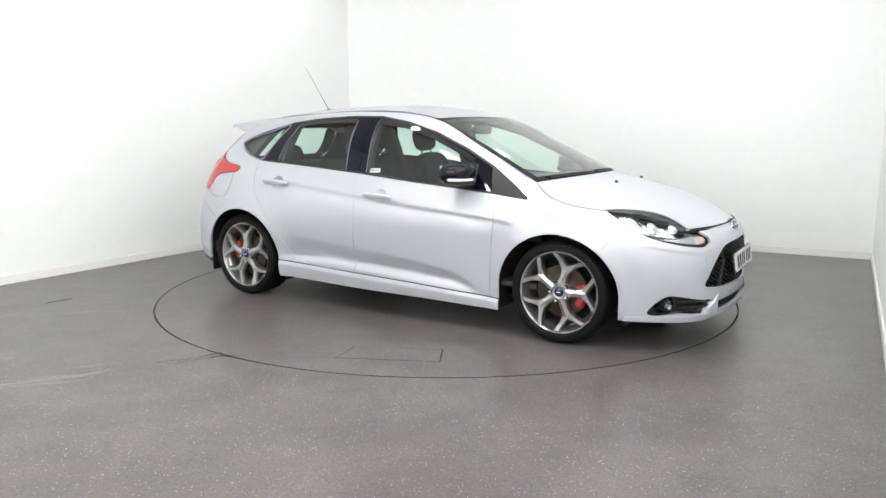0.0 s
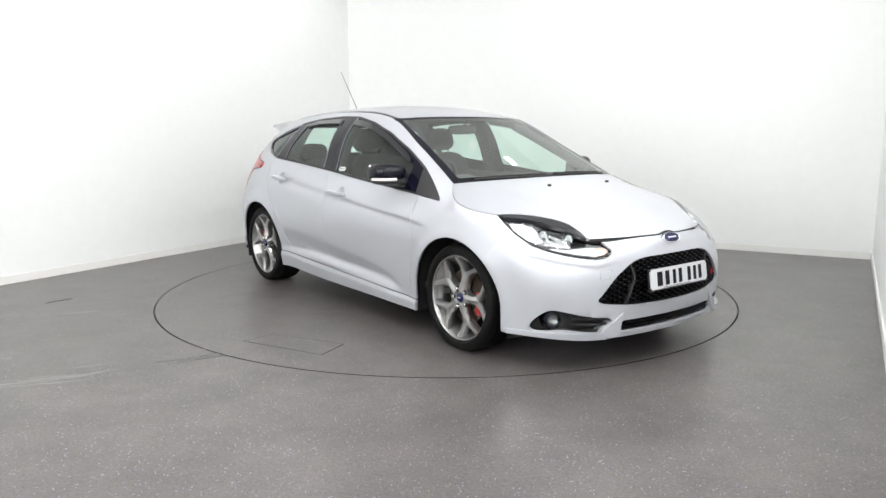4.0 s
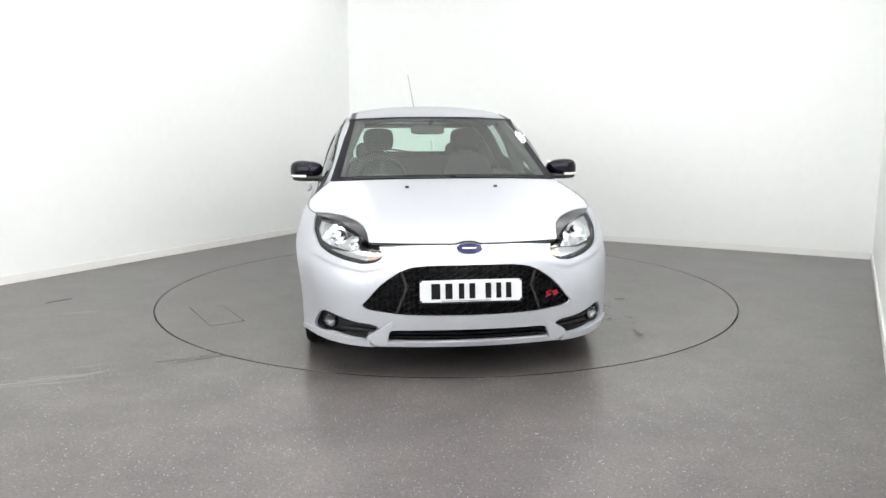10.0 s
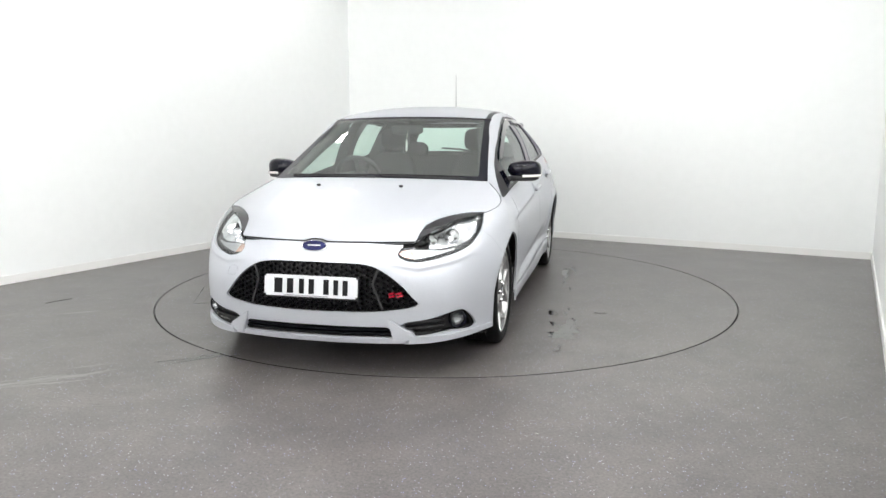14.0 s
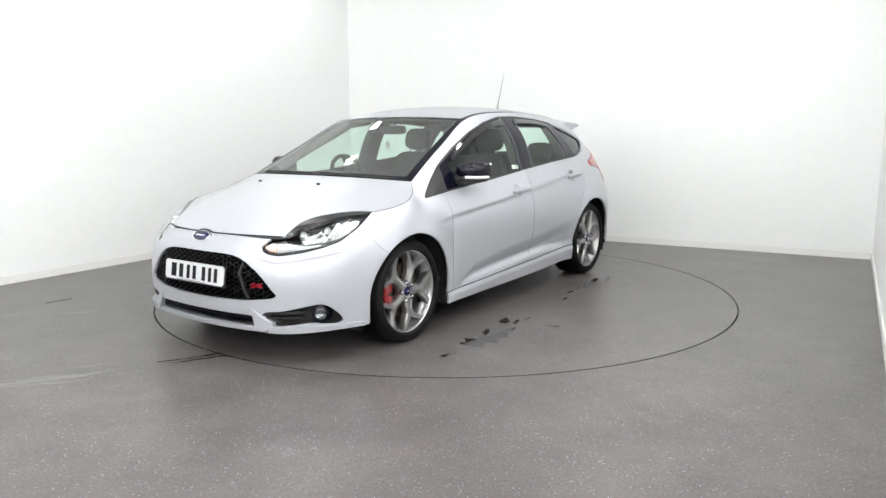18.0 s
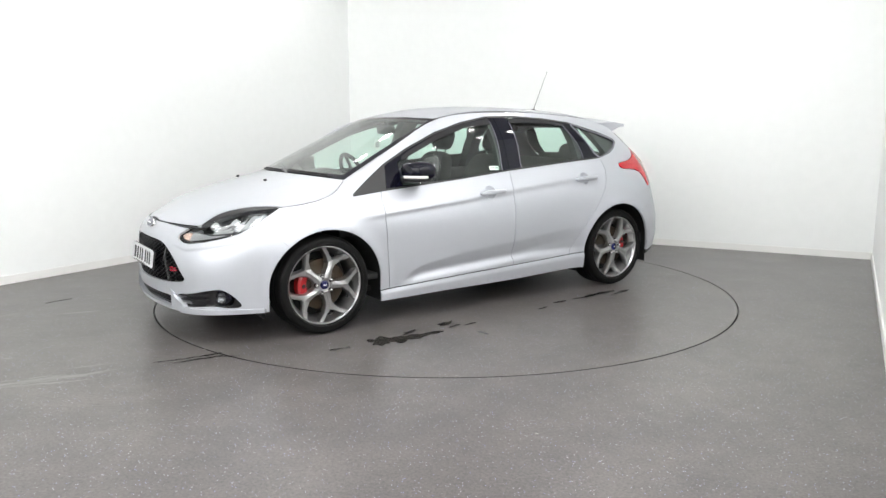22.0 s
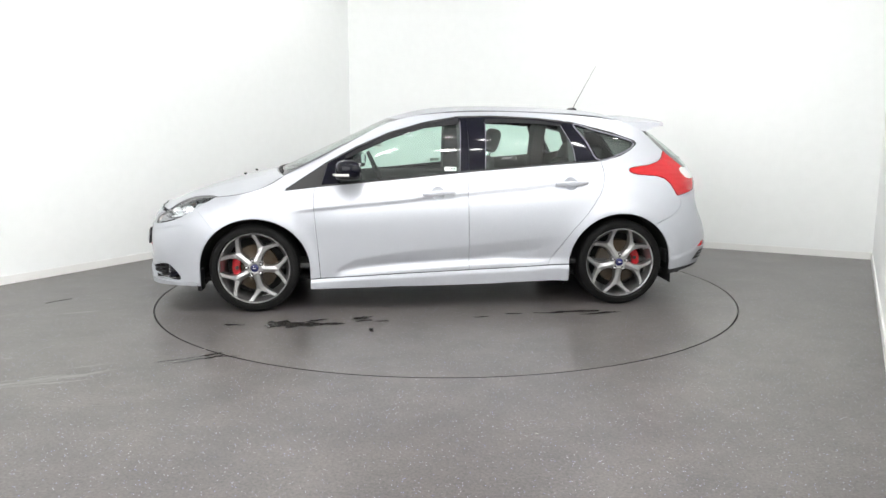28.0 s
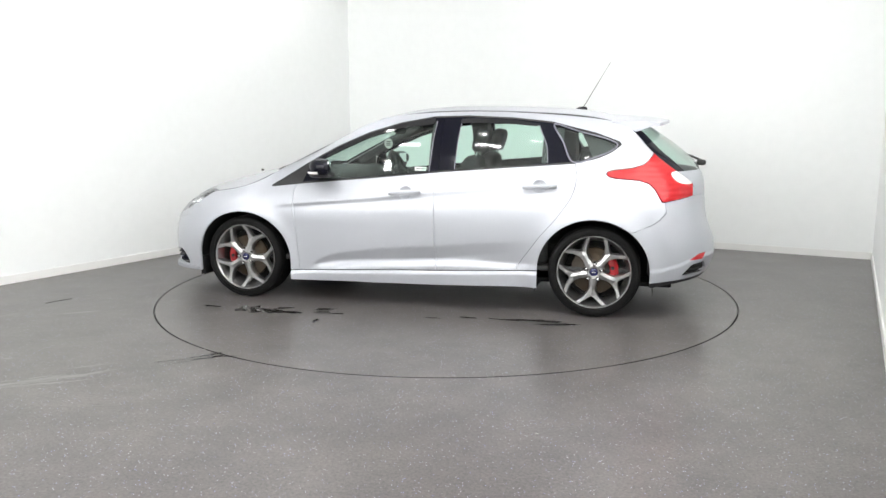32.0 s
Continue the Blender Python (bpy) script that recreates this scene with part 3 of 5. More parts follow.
def floor_marks():
    # worn wet streaks beside the turntable's joint
    for k, (x, y, a, b, t) in enumerate(((-1.56, -1.945, .085, .006, 27), (-1.43, -1.880, .090, .008, 29), (-1.36, -1.835, .060, .012, 30), (-1.45, -1.950, .100, .006, 30),
                                         (-1.34, -1.885, .080, .009, 31), (-1.25, -1.870, .045, .008, 5), (-1.40, -1.915, .050, .005, 20))):
        blot("floor_stain", x, y, a, b, t, 50 + k, PUDDLE, None, .0012 + .0002 * k, rough=.30)
    # pale scuffs, broken into short strokes
    rnd = random.Random(11)
    strokes = [(-2.25, -2.335, .14, .016, 27), (-2.08, -2.250, .17, .022, 26), (-1.96, -2.205, .12, .016, 24), (-1.85, -2.130, .08, .008, 32), (-2.12, -2.345, .12, .009, 20),
               (-1.96, -2.300, .10, .006, 22), (-1.95, -2.035, .09, .009, 26), (-3.08, -.91, .07, .020, 40), (-2.60, -.83, .16, .012, 20), (-2.50, -1.91, .03, .012, 10)]
    for k in range(16):
        f = rnd.random()
        strokes.append((-2.32 + .62 * f, -2.36 + .27 * f + rnd.uniform(-.05, .05), rnd.uniform(.02, .07), rnd.uniform(.003, .007), rnd.uniform(15, 38)))
    for k, (x, y, a, b, t) in enumerate(strokes):
        blot("floor_scuff", x, y, a, b, t, 60 + k, SCUFF, None, .0012 + .0001 * k, rough=.32)
    bm = tube([(-3.012, -.55, .0005), (-2.95, -.47, .0005), (-2.888, -.397, .0005)], .0025, 5)
    part("floor_crack", bm, BLACK_DEEP, None, flat=True)
    for n, lab in (("floor_stain", "thin wet streak on the grey studio floor"), ("floor_scuff", "pale scuff on the grey studio floor"), ("floor_crack", "thin dark crack in the grey floor")):
        for ob in list(scene.objects):
            if ob.name.split(".")[0] == n:
                tagged(ob, lab, "", "", "structure")
    # crumbs of grit
    rnd = random.Random(5)
    for x, y in ((.388, -2.975), (.889, -3.217), (-1.431, -1.734)):
        bm = bmesh.new()
        bmesh.ops.create_icosphere(bm, subdivisions=1, radius=.008)
        for v in bm.verts:
            v.co = Vector((v.co.x * rnd.uniform(.7, 1.3), v.co.y * rnd.uniform(.7, 1.3), v.co.z * rnd.uniform(.3, .6)))
        low = min(v.co.z for v in bm.verts)
        bmesh.ops.translate(bm, vec=(x, y, -low + .0002), verts=bm.verts)
        tagged(part("paper_crumb", bm, GRIT, None, flat=True), "small pale crumb lying on the floor", "crumb", "crumbs on the floor")


room()
ceiling_lights()
floor_marks()
turntable_thing = turntable()


# ---- the car ----
FRONT_AXLE, REAR_AXLE, HUB_Z = 1.318, -1.330, 0.316
car = new("hatchback_car")
tagged(car, "silver five-door hatchback with black mirror caps, parked on the turntable", "car")

SHOULDER = [(1.02, .735), (.877, .742), (.254, .792), (-.267, .849), (-.949, .909), (-1.15, .925)]
SCALLOP = [(.78, .283), (.667, .294), (.258, .33), (-.23, .369), (-.675, .425), (-.9, .46)]
WINDOWS = [(1.083, .868), (.841, .893), (.257, .943), (-.215, .988), (-.712, 1.026), (-1.165, 1.057), (-1.325, 1.092), (-1.414, 1.132), (-1.478, 1.180), (-1.466, 1.197),
           (-1.304, 1.256), (-.997, 1.333), (-.727, 1.363), (-.396, 1.379), (-.147, 1.374), (.101, 1.332), (.347, 1.262), (.593, 1.158), (.797, 1.051)]


ARCHES = {1: (1.310, .386, .357), -1: (-1.322, .380, .366)}      # middle, half width, height over the hub


def arch_gap(x, z, end):
    """Distance outside the wheel opening at the front (1) or rear (-1): round above the hub, upright below."""
    cx, rx, rz = ARCHES[end]
    return (np.hypot((x - cx) / rx, np.maximum(z - .318, 0) / rz) - 1) * rz


def side_skin():
    """The left flank with its creases, swells and wheel lips."""
    g = side_grid()
    s = skin_of(g)
    x, y, z = s.co.T
    d = np.zeros(len(x))
    fa, ra = arch_gap(x, z, 1), arch_gap(x, z, -1)
    d += .012 * np.exp(-(fa / .055) ** 2) + .016 * np.exp(-(ra / .07) ** 2)
    # shoulder line: a sharp edge with a hollow below it
    sx, sz = np.array(SHOULDER).T
    below = np.interp(x, sx[::-1], sz[::-1]) - z
    fade = np.clip((1.02 - x) / .25, 0, 1) * np.clip((x + 1.25) / .5, 0, 1) * (y > .5)
    d -= np.where(below > 0, .011 * (1 - np.exp(-below / .010)) * np.exp(-below / .07), .004 * (1 - np.exp(below / .05))) * fade
    # scallop along the doors' feet
    sx, sz = np.array(SCALLOP).T
    below = np.interp(x, sx[::-1], sz[::-1]) - z
    fade = np.clip((.80 - x) / .2, 0, 1) * np.clip((x + .85) / .45, 0, 1) * (y > .5)
    d += (.013 * np.clip(below / .05, 0, 1) - .007 * np.where(below < 0, np.exp(below / .05), 1)) * fade
    # side skirt
    sill = np.interp(x, [-.97, -.557, .26, .95], [.316, .297, .266, .234]) - z
    d += np.where((sill > 0) & (np.abs(x) < .99) & (y > .5), .012 * np.clip(sill / .025, 0, 1), 0)
    # crease under the headlamp and ledge over the tail bumper
    p = y - .8 * (x - 2.1)
    low = np.interp(p, [.42, .56, .8, 1.0], [.596, .574, .599, .628]) - z
    d -= np.where(low > 0, .007 * (1 - np.exp(-low / .008)) * np.exp(-low / .05), 0) * np.clip((p - .38) / .1, 0, 1) * np.clip((1.1 - p) / .15, 0, 1) * (x > 1.5)
    low = np.interp(x, [-2.0, -1.89, -1.786, -1.7], [.44, .387, .360, .352]) - z
    d += np.where((x < -1.6) & (low > 0), .008 * np.clip(low / .015, 0, 1), 0)
    g = (s.co + s.no * d[:, None]).reshape(g.shape)
    return skin_of(g)


side = side_skin()
full = side
GAP = 0.0017
FLANK_CO = full.co[(full.co[:, 1] > .3)]


def surface_y(x, z):
    """How far out the flank lies at a place along the car and a height."""
    d = (FLANK_CO[:, 0] - x) ** 2 + (FLANK_CO[:, 2] - z) ** 2
    k = np.argpartition(d, 3)[:3]
    w = 1 / (d[k] + 1e-7)
    return float((FLANK_CO[k, 1] * w).sum() / w.sum())




def inside(sk, outline, grow=0.0, axes="xz"):
    """Cuts a skin by an outline: the part within and the part outside it."""
    x, y, z = sk.co.T
    a = {"x": x, "y": y, "p": y - .8 * (x - 2.1)}[axes[0]]
    return cut(sk, polygon(outline, a, z) - grow)


def zone(sk, keep):
    """Splits a skin's triangles by a test of their middles, with no new edges."""
    m = sk.co[sk.tri].mean(1)
    k = keep(*m.T)
    out = []
    for tri in (sk.tri[k], sk.tri[~k]):
        used, inv = np.unique(tri, return_inverse=True)
        out.append(Skin(sk.co[used], sk.no[used], sk.uv[used], inv.reshape(-1, 3)))
    return out


def pair(name, sk, mat, parent=None, label="", depth=0.012):
    """A panel and its twin on the other side."""
    a = rimmed(sk, depth) if depth else sk
    left = skin_part(name, a, mat, parent or car, label)
    right = skin_part(name, mirrored(a), mat, parent or car, label)
    return left, right


LAMP = [(.447, .655), (.455, .634), (.495, .617), (.57, .609), (.724, .624), (.881, .650), (.996, .678), (1.106, .735), (1.175, .785), (1.216, .822), (1.2, .87), (.6, .85), (.565, .735), (.53, .703)]
GRILLE_HALF = [(0, .611), (.13, .610), (.245, .606), (.32, .592), (.374, .566), (.464, .497), (.532, .42), (.551, .397), (.54, .383), (.457, .366), (.351, .355), (.18, .352), (0, .352)]
GRILLE = GRILLE_HALF + [(-a, b) for a, b in GRILLE_HALF[-2:0:-1]]
INTAKE = [(-.2, .279), (0, .279), (.39, .273), (.412, .262), (.428, .214), (0, .216), (-.2, .216)]
FOG = [(.440, .283), (.55, .305), (.684, .323), (.836, .345), (.92, .327), (1.01, .241), (.877, .231), (.76, .237), (.435, .236)]

# dark inner shell behind the gaps
inner = shifted(side, -.02)
x, y, z = inner.co.T
_, inner = cut(inner, np.where(y > .5, np.minimum(arch_gap(x, z, 1), arch_gap(x, z, -1)) - .004, 1.0))
_, inner = inside(inner, WINDOWS, -.006)
nose, inner = zone(inner, lambda x, y, z: x > 1.45)
_, nose = inside(nose, LAMP, -.004, "pz")
_, nose = inside(nose, GRILLE, -.004, "yz")
_, nose = inside(nose, INTAKE, -.004, "yz")
_, nose = inside(nose, FOG, -.004, "pz")
inner = join(inner, nose)
skin_part("inner_shell", both(inner), BLACK_DEEP, car, "black inner body shell")

x, y, z = side.co.T
arch = np.where(y > .5, np.minimum(arch_gap(x, z, 1), arch_gap(x, z, -1)), 1.0)
_, body = cut(side, arch)
front, rest = zone(body, lambda x, y, z: x > 1.45)

front = cut(front, np.where((front.co[:, 0] > 1.98) & (front.co[:, 1] < .52), front.uv[:, 1] - .991, -1.0))[0]
lamp, front = inside(front, LAMP, GAP, "pz")
grille, front = inside(front, smooth(GRILLE, 180), 0, "yz")
intake, front = inside(front, INTAKE, 0, "yz")
fog, front = inside(front, smooth(FOG, 60), 0, "pz")
BUMPER_SEAM = [(1.56, .0), (1.56, .587), (1.607, .623), (1.652, .68), (1.715, .742), (1.8, 1.0), (3, 1.0), (3, 0)]
bumper, wing_a = inside(front, BUMPER_SEAM, -.0006)
_, wing_a = inside(wing_a, BUMPER_SEAM, .0006)
bumper_part = skin_part("front_bumper", rimmed(both(bumper), .015), SILVER, car)
# flared lip along the bumper's foot, outside the blades
lip_skin, _ = cut(bumper, bumper.co[:, 2] - .222)
lip_skin, _ = zone(lip_skin, lambda x, y, z: (y > .50) & (x > 1.72))
pair("bumper_lip", shifted(lip_skin, .012), SILVER, bumper_part, "silver lip along the bumper's foot", .016)

SILL = [(1.2, 0), (1.2, .222), (.95, .234), (.26, .266), (-.557, .297), (-.97, .316), (-1.2, .325), (-1.2, 0)]
FRONT_DOOR = [(.85, .20), (.853, .24), (.862, .398), (.878, .605), (.888, .746), (.890, .84), (.872, .905), (.257, .955), (-.218, 1.0), (-.203, .849), (-.208, .61), (-.214, .20)]
REAR_DOOR = [(-.214, .20), (-.208, .61), (-.203, .849), (-.218, 1.0), (-.712, 1.04), (-1.178, 1.07), (-1.2, .968), (-1.188, .89), (-1.159, .812), (-1.069, .684), (-.953, .55), (-.80, .34), (-.785, .20)]
TAIL = [(-1.390, .990), (-1.40, 1.003), (-1.44, 1.012), (-1.56, 1.025), (-1.64, 1.05), (-1.672, 1.08), (-1.703, 1.125), (-1.80, 1.2), (-1.966, 1.2), (-1.966, .836), (-1.945, .832), (-1.765, .801), (-1.742, .84), (-1.715, .885), (-1.675, .925), (-1.61, .946), (-1.45, .960), (-1.41, .970)]
REAR_BUMPER = [(-1.5, .0), (-1.54, .585), (-1.597, .611), (-1.70, .652), (-1.755, .688), (-1.79, .735), (-1.783, .808), (-1.95, .838), (-3, .84), (-3, 0)]
glassy, rest = inside(rest, WINDOWS, .006)
sill, rest = inside(rest, SILL, -.0035)
_, rest = inside(rest, SILL, .0035)
door_f, rest = inside(rest, FRONT_DOOR, -GAP)
_, rest = inside(rest, FRONT_DOOR, GAP)
door_r, rest = inside(rest, REAR_DOOR, -GAP)
_, rest = inside(rest, REAR_DOOR, GAP)
tail, rest = inside(rest, TAIL, .004)
tail, _ = inside(tail, TAIL, -.0015)
bumper_r, rest = inside(rest, REAR_BUMPER, -GAP)
_, rest = inside(rest, REAR_BUMPER, GAP)
WING = [(2, 0), (2, 1.3), (1.14, 1.3), (1.09, .965), (1.075, .875), (.86, .86), (.8, .1)]
wing_b, flank = inside(rest, WING, 0)
pair("front_wing", join(wing_a, wing_b), SILVER)


def cupped(sk, cx, cz):
    """Cuts the round finger recess behind a handle: the door's skin and the dished recess."""
    f = np.hypot((sk.co[:, 0] - cx) / .050, (sk.co[:, 2] - cz) / .047) - 1
    cup, door = cut(sk, f)
    r = np.hypot((cup.co[:, 0] - cx) / .050, (cup.co[:, 2] - cz) / .047)
    cup.co = cup.co - cup.no * (.021 * np.clip(1 - r ** 3, 0, 1))[:, None]
    t = cup.co[cup.tri]
    fn = np.cross(t[:, 1] - t[:, 0], t[:, 2] - t[:, 0])
    no = np.zeros_like(cup.co)
    for k in range(3):
        np.add.at(no, cup.tri[:, k], fn)
    cup.no = no / np.maximum(np.linalg.norm(no, axis=1, keepdims=True), 1e-9)
    return door, cup


door_f, cup_f = cupped(door_f, .012, .840)
door_r, cup_r = cupped(door_r, -.948, .899)
doors_f = pair("front_door", door_f, SILVER)
doors_r = pair("rear_door", door_r, SILVER)
for cup, obs in ((cup_f, doors_f), (cup_r, doors_r)):
    for sk2, ob in zip((cup, mirrored(cup)), obs):
        skin_part("handle_recess", sk2, SILVER, ob)
pair("side_skirt", sill, SILVER, label="flared silver side skirt")
FLAP = [(-1.455, .93), (-1.475, .82), (-1.52, .775), (-1.60, .765), (-1.72, .80), (-1.70, .90), (-1.60, .96), (-1.47, .965)]
skin_part("rear_quarter", rimmed(flank, .012), SILVER, car)
fl_a, fl_b = inside(flank, smooth(FLAP, 50), -.0015)
flap_ob = skin_part("fuel_flap", mirrored(rimmed(fl_a, .01)), SILVER, car)
_, fl_b = inside(flank, smooth(FLAP, 50), .0015)
skin_part("rear_quarter", mirrored(rimmed(fl_b, .012)), SILVER, car)

# rear bumper with its reflector, vent and dark foot
REAR_REFLECTOR = [(-1.955, .408), (-2.02, .448), (-2.075, .452), (-2.05, .408)]
VENT = [(-1.905, .302), (-1.975, .378), (-2.06, .39), (-2.075, .335), (-2.0, .305)]
refl, bumper_r = inside(bumper_r, REAR_REFLECTOR, 0)
vent, bumper_r = inside(bumper_r, VENT, 0)
foot, bumper_r = cut(bumper_r, bumper_r.co[:, 2] - np.interp(bumper_r.co[:, 0], [-2.1, -1.9, -1.66], [.30, .278, .256]))
bumper_rear = skin_part("rear_bumper", rimmed(both(bumper_r), .015), SILVER, car)
pair("reflector", shifted(refl, -.003), RED_LENS, bumper_rear, "red rear reflector", 0)
pair("vent", shifted(vent, -.02), BLACK_DEEP, bumper_rear, "black rear vent", 0)
skin_part("rear_diffuser", rimmed(both(shifted(foot, -.004)), .02), BLACK_TRIM, bumper_rear, "dark grey lower bumper edge")
for s in (1, -1):
    for k in range(3):
        zz = .32 + k * .024
        xs = (-1.935 - .010 * k, -1.98, -2.02, -2.05)
        bm = tube([(xx, s * (surface_y(xx, zz) - .006), zz) for xx in xs], .005, 6)
        part("vent_slat", bm, BLACK_TRIM, bumper_rear)

# ---- side windows ----
band, dlo = inside(glassy, WINDOWS, -.006)
dlo, band = band, dlo
pair("window_seal", shifted(band, .002), BLACK_TRIM, label="matt black window seal", depth=.01)
PANE_F = [(-.150, .990), (-.168, 1.345), (-.147, 1.352), (.10, 1.312), (.35, 1.238), (.60, 1.128), (.70, 1.062), (.708, .915), (.26, .952)]
PANE_R = [(-.336, 1.004), (-.352, 1.350), (-.48, 1.352), (-.72, 1.342), (-.91, 1.318), (-.946, 1.244), (-.981, 1.164), (-.992, 1.056), (-.71, 1.034)]
PANE_Q = [(-1.170, 1.070), (-1.022, 1.312), (-1.302, 1.238), (-1.43, 1.196), (-1.452, 1.178), (-1.40, 1.136), (-1.304, 1.098)]
pane_f, dlo = inside(dlo, PANE_F)
pane_r, dlo = inside(dlo, PANE_R)
pane_q, dlo = inside(dlo, PANE_Q)


def glass_pair(name, sk, parents):
    for sk2, parent in zip((sk, mirrored(sk)), parents):
        ob = skin_part(name, shifted(sk2, -.006), GLASS, parent, "green-tinted glass")
        ob.visible_shadow = False


glass_pair("front_window", pane_f, doors_f)
glass_pair("rear_window", pane_r, doors_r)
glass_pair("quarter_window", pane_q, (car, car))
BEAD_GLINT = material("window_bead", (0.20, 0.20, 0.24), 0.3, 0.2)


def bead(outline, closed, radius, label):
    # a thin rubber bead or painted edge reflection that follows the flank along an outline
    pts = [Vector((a, surface_y(a, b) + .001, b)) for a, b in smooth(outline, 60, closed)]
    if closed:
        pts.append(pts[0])
    for s in (1, -1):
        part("window_bead", tube([Vector((p.x, s * p.y, p.z)) for p in pts], radius, 6), BEAD_GLINT, car, label)


bead([(-1.163, 1.066), (-1.09, 1.195), (-1.016, 1.318), (-1.15, 1.284), (-1.302, 1.243), (-1.43, 1.201), (-1.457, 1.178), (-1.403, 1.132), (-1.304, 1.093)], True, .0055, "grey rubber bead round the quarter window")
# grey tubes painted in as the gloss the black frame edges reflect
bead([(-.150, .992), (-.160, 1.17), (-.168, 1.343)], False, .0028, "grey line painted as the frame edge's reflection")
bead([(-.336, 1.008), (-.344, 1.18), (-.352, 1.348)], False, .0028, "grey line painted as the frame edge's reflection")
bead([(-.992, 1.058), (-.981, 1.164), (-.946, 1.244), (-.912, 1.316)], False, .0032, "grey line painted as the frame edge's reflection")
CORNER_TRIM = [(1.2, .8), (.842, .8), (.837, .893), (.788, 1.06), (.75, 1.15), (1.2, 1.1)]
corner, dlo = inside(dlo, CORNER_TRIM, -.002)
_, dlo = inside(dlo, CORNER_TRIM, .001)
pair("corner_trim", corner, BLACK_TRIM, label="black plastic corner trim", depth=.008)
for lo, hi, name in ((-.2165, 3, "door_frame"), (-1.0, -.2195, "door_frame"), (-3, -1.0, "pillar_trim")):
    x = dlo.co[:, 0]
    piece = cut(dlo, np.maximum(lo - x, x - hi))[0]
    obs = pair(name, piece, BLACK_GLOSS, label="gloss black window frame", depth=.008)
# smoked wind deflectors over the door windows
for outline in ([(-.155, 1.39), (-.158, 1.318), (-.12, 1.312), (.10, 1.288), (.35, 1.212), (.58, 1.112), (.66, 1.072), (.675, 1.088), (.60, 1.133), (.35, 1.246), (.10, 1.322), (-.12, 1.352)],
                [(-.345, 1.355), (-.348, 1.322), (-.48, 1.326), (-.72, 1.318), (-.90, 1.300), (-.925, 1.315), (-.72, 1.346), (-.48, 1.356)]):
    wd, _ = inside(zone(side, lambda x, y, z: z > .95)[0], outline)
    pair("wind_deflector", shifted(wd, .012), SMOKE, label="smoked plastic wind deflector", depth=.004)

# ---- bonnet, screen, roof, tailgate ----
top = skin_of(top_grid(0, 4, 90, 70), True)
x, y, z = top.co.T
# pressed ribs along the bonnet and a raised nose over the badge
rib = .006 * np.exp(-((y - (.50 + .10 * (1.4 - x))) / .05) ** 2) * np.clip((2.0 - x) / .3, 0, 1) * np.clip((x - 1.2) / .2, 0, 1)
nose = .014 * np.exp(-(y / .05) ** 4) * np.exp(-((2.12 - x) / .05) ** 2)
g = (top.co + np.stack([0 * x, 0 * x, rib + nose], 1)).reshape(90, 70, 3)
top = skin_of(g, True)
u, v = top.uv.T
bonnet, _ = cut(top, np.maximum(np.maximum(v - .992, .007 - u), u - .995))
BROW_PLAN = [(1.988, .506), (1.93, .512), (1.86, .529), (1.79, .572), (1.70, .645), (1.62, .718), (1.560, .790), (1.50, .90), (1.9, .90)]
_, bonnet = cut(bonnet, polygon(BROW_PLAN, bonnet.co[:, 0], bonnet.co[:, 1]) - .0015)
brow, _ = cut(top, polygon(BROW_PLAN, top.co[:, 0], top.co[:, 1]) + .001)
bonnet_ob = skin_part("bonnet", rimmed(both(bonnet), .02), SILVER, car)
lip = top.co.reshape(90, 70, 3)[0]
pts = [Vector(p) + Vector((.004, 0, -.001)) for p in lip[::3]]
pts = [Vector((p.x, -p.y, p.z)) for p in pts[:0:-1]] + pts
edge = top.co.reshape(90, 70, 3)[:, -1]
rows = [Vector(p) + Vector((0, -.001, .0005)) for p in edge[edge[:, 0] < 1.585][::3]]
for s in (1, -1):
    part("bonnet_gap", tube([Vector((p.x, s * p.y, p.z)) for p in rows], .0016, 6), BLACK_DEEP, bonnet_ob, "dark gap along the bonnet's side")
part("bonnet_seal", tube(pts, .0034, 6), BLACK_DEEP, bonnet_ob, "dark gap under the bonnet's edge")
inn = shifted(top, -.03)
skin_part("bonnet_liner", both(inn), BLACK_DEEP, car, "black underside of the bonnet")

top = skin_of(top_grid(4, 6, 70, 70), True)
u, v = top.uv.T
screen, frit = cut(top, np.maximum(np.maximum(v - .925, .055 - u), u - .965))
ob = skin_part("windscreen", both(screen), SCREEN_GLASS, car, "green-tinted windscreen")
ob.visible_shadow = False
skin_part("screen_surround", both(frit), BLACK_GLOSS, car, "black windscreen border")

top = skin_of(top_grid(6, 11, 120, 70), True)
u, v = top.uv.T
x = top.co[:, 0]
roof, back_a = cut(top, -1.44 - x)
roof, strip = cut(roof, roof.uv[:, 1] - .925)
skin_part("roof", both(rimmed(roof, .008)), SILVER, car)
pair("roof_strip", shifted(strip, -.004), BLACK_TRIM, label="black roof ditch strip", depth=0)
lining = shifted(zone(top, lambda x, y, z: x > -1.5)[0], -.035)
skin_part("roof_lining", both(lining), LINING, car, "dark grey roof lining")

top = skin_of(top_grid(10, 14, 110, 70), True)
hatch, _ = cut(top, top.co[:, 0] + 1.44)
hatch.co = hatch.co.copy()
z = hatch.co[:, 2]
rear_glass, hatch = cut(hatch, np.maximum(np.maximum(hatch.uv[:, 1] - (.90 - .30 * (z - 1.0)), z - 1.325), 1.0 - z))
upper, lower = cut(hatch, 1.0 - hatch.co[:, 2])
gate = skin_part("tailgate", both(rimmed(lower if lower.co[:, 2].mean() < 1.0 else upper, .012)), SILVER, car)
skin_part("glass_surround", both(upper if lower.co[:, 2].mean() < 1.0 else lower), BLACK_GLOSS, car, "black rear screen border")
ob = skin_part("rear_screen", both(rear_glass), GLASS, car, "tinted rear screen")
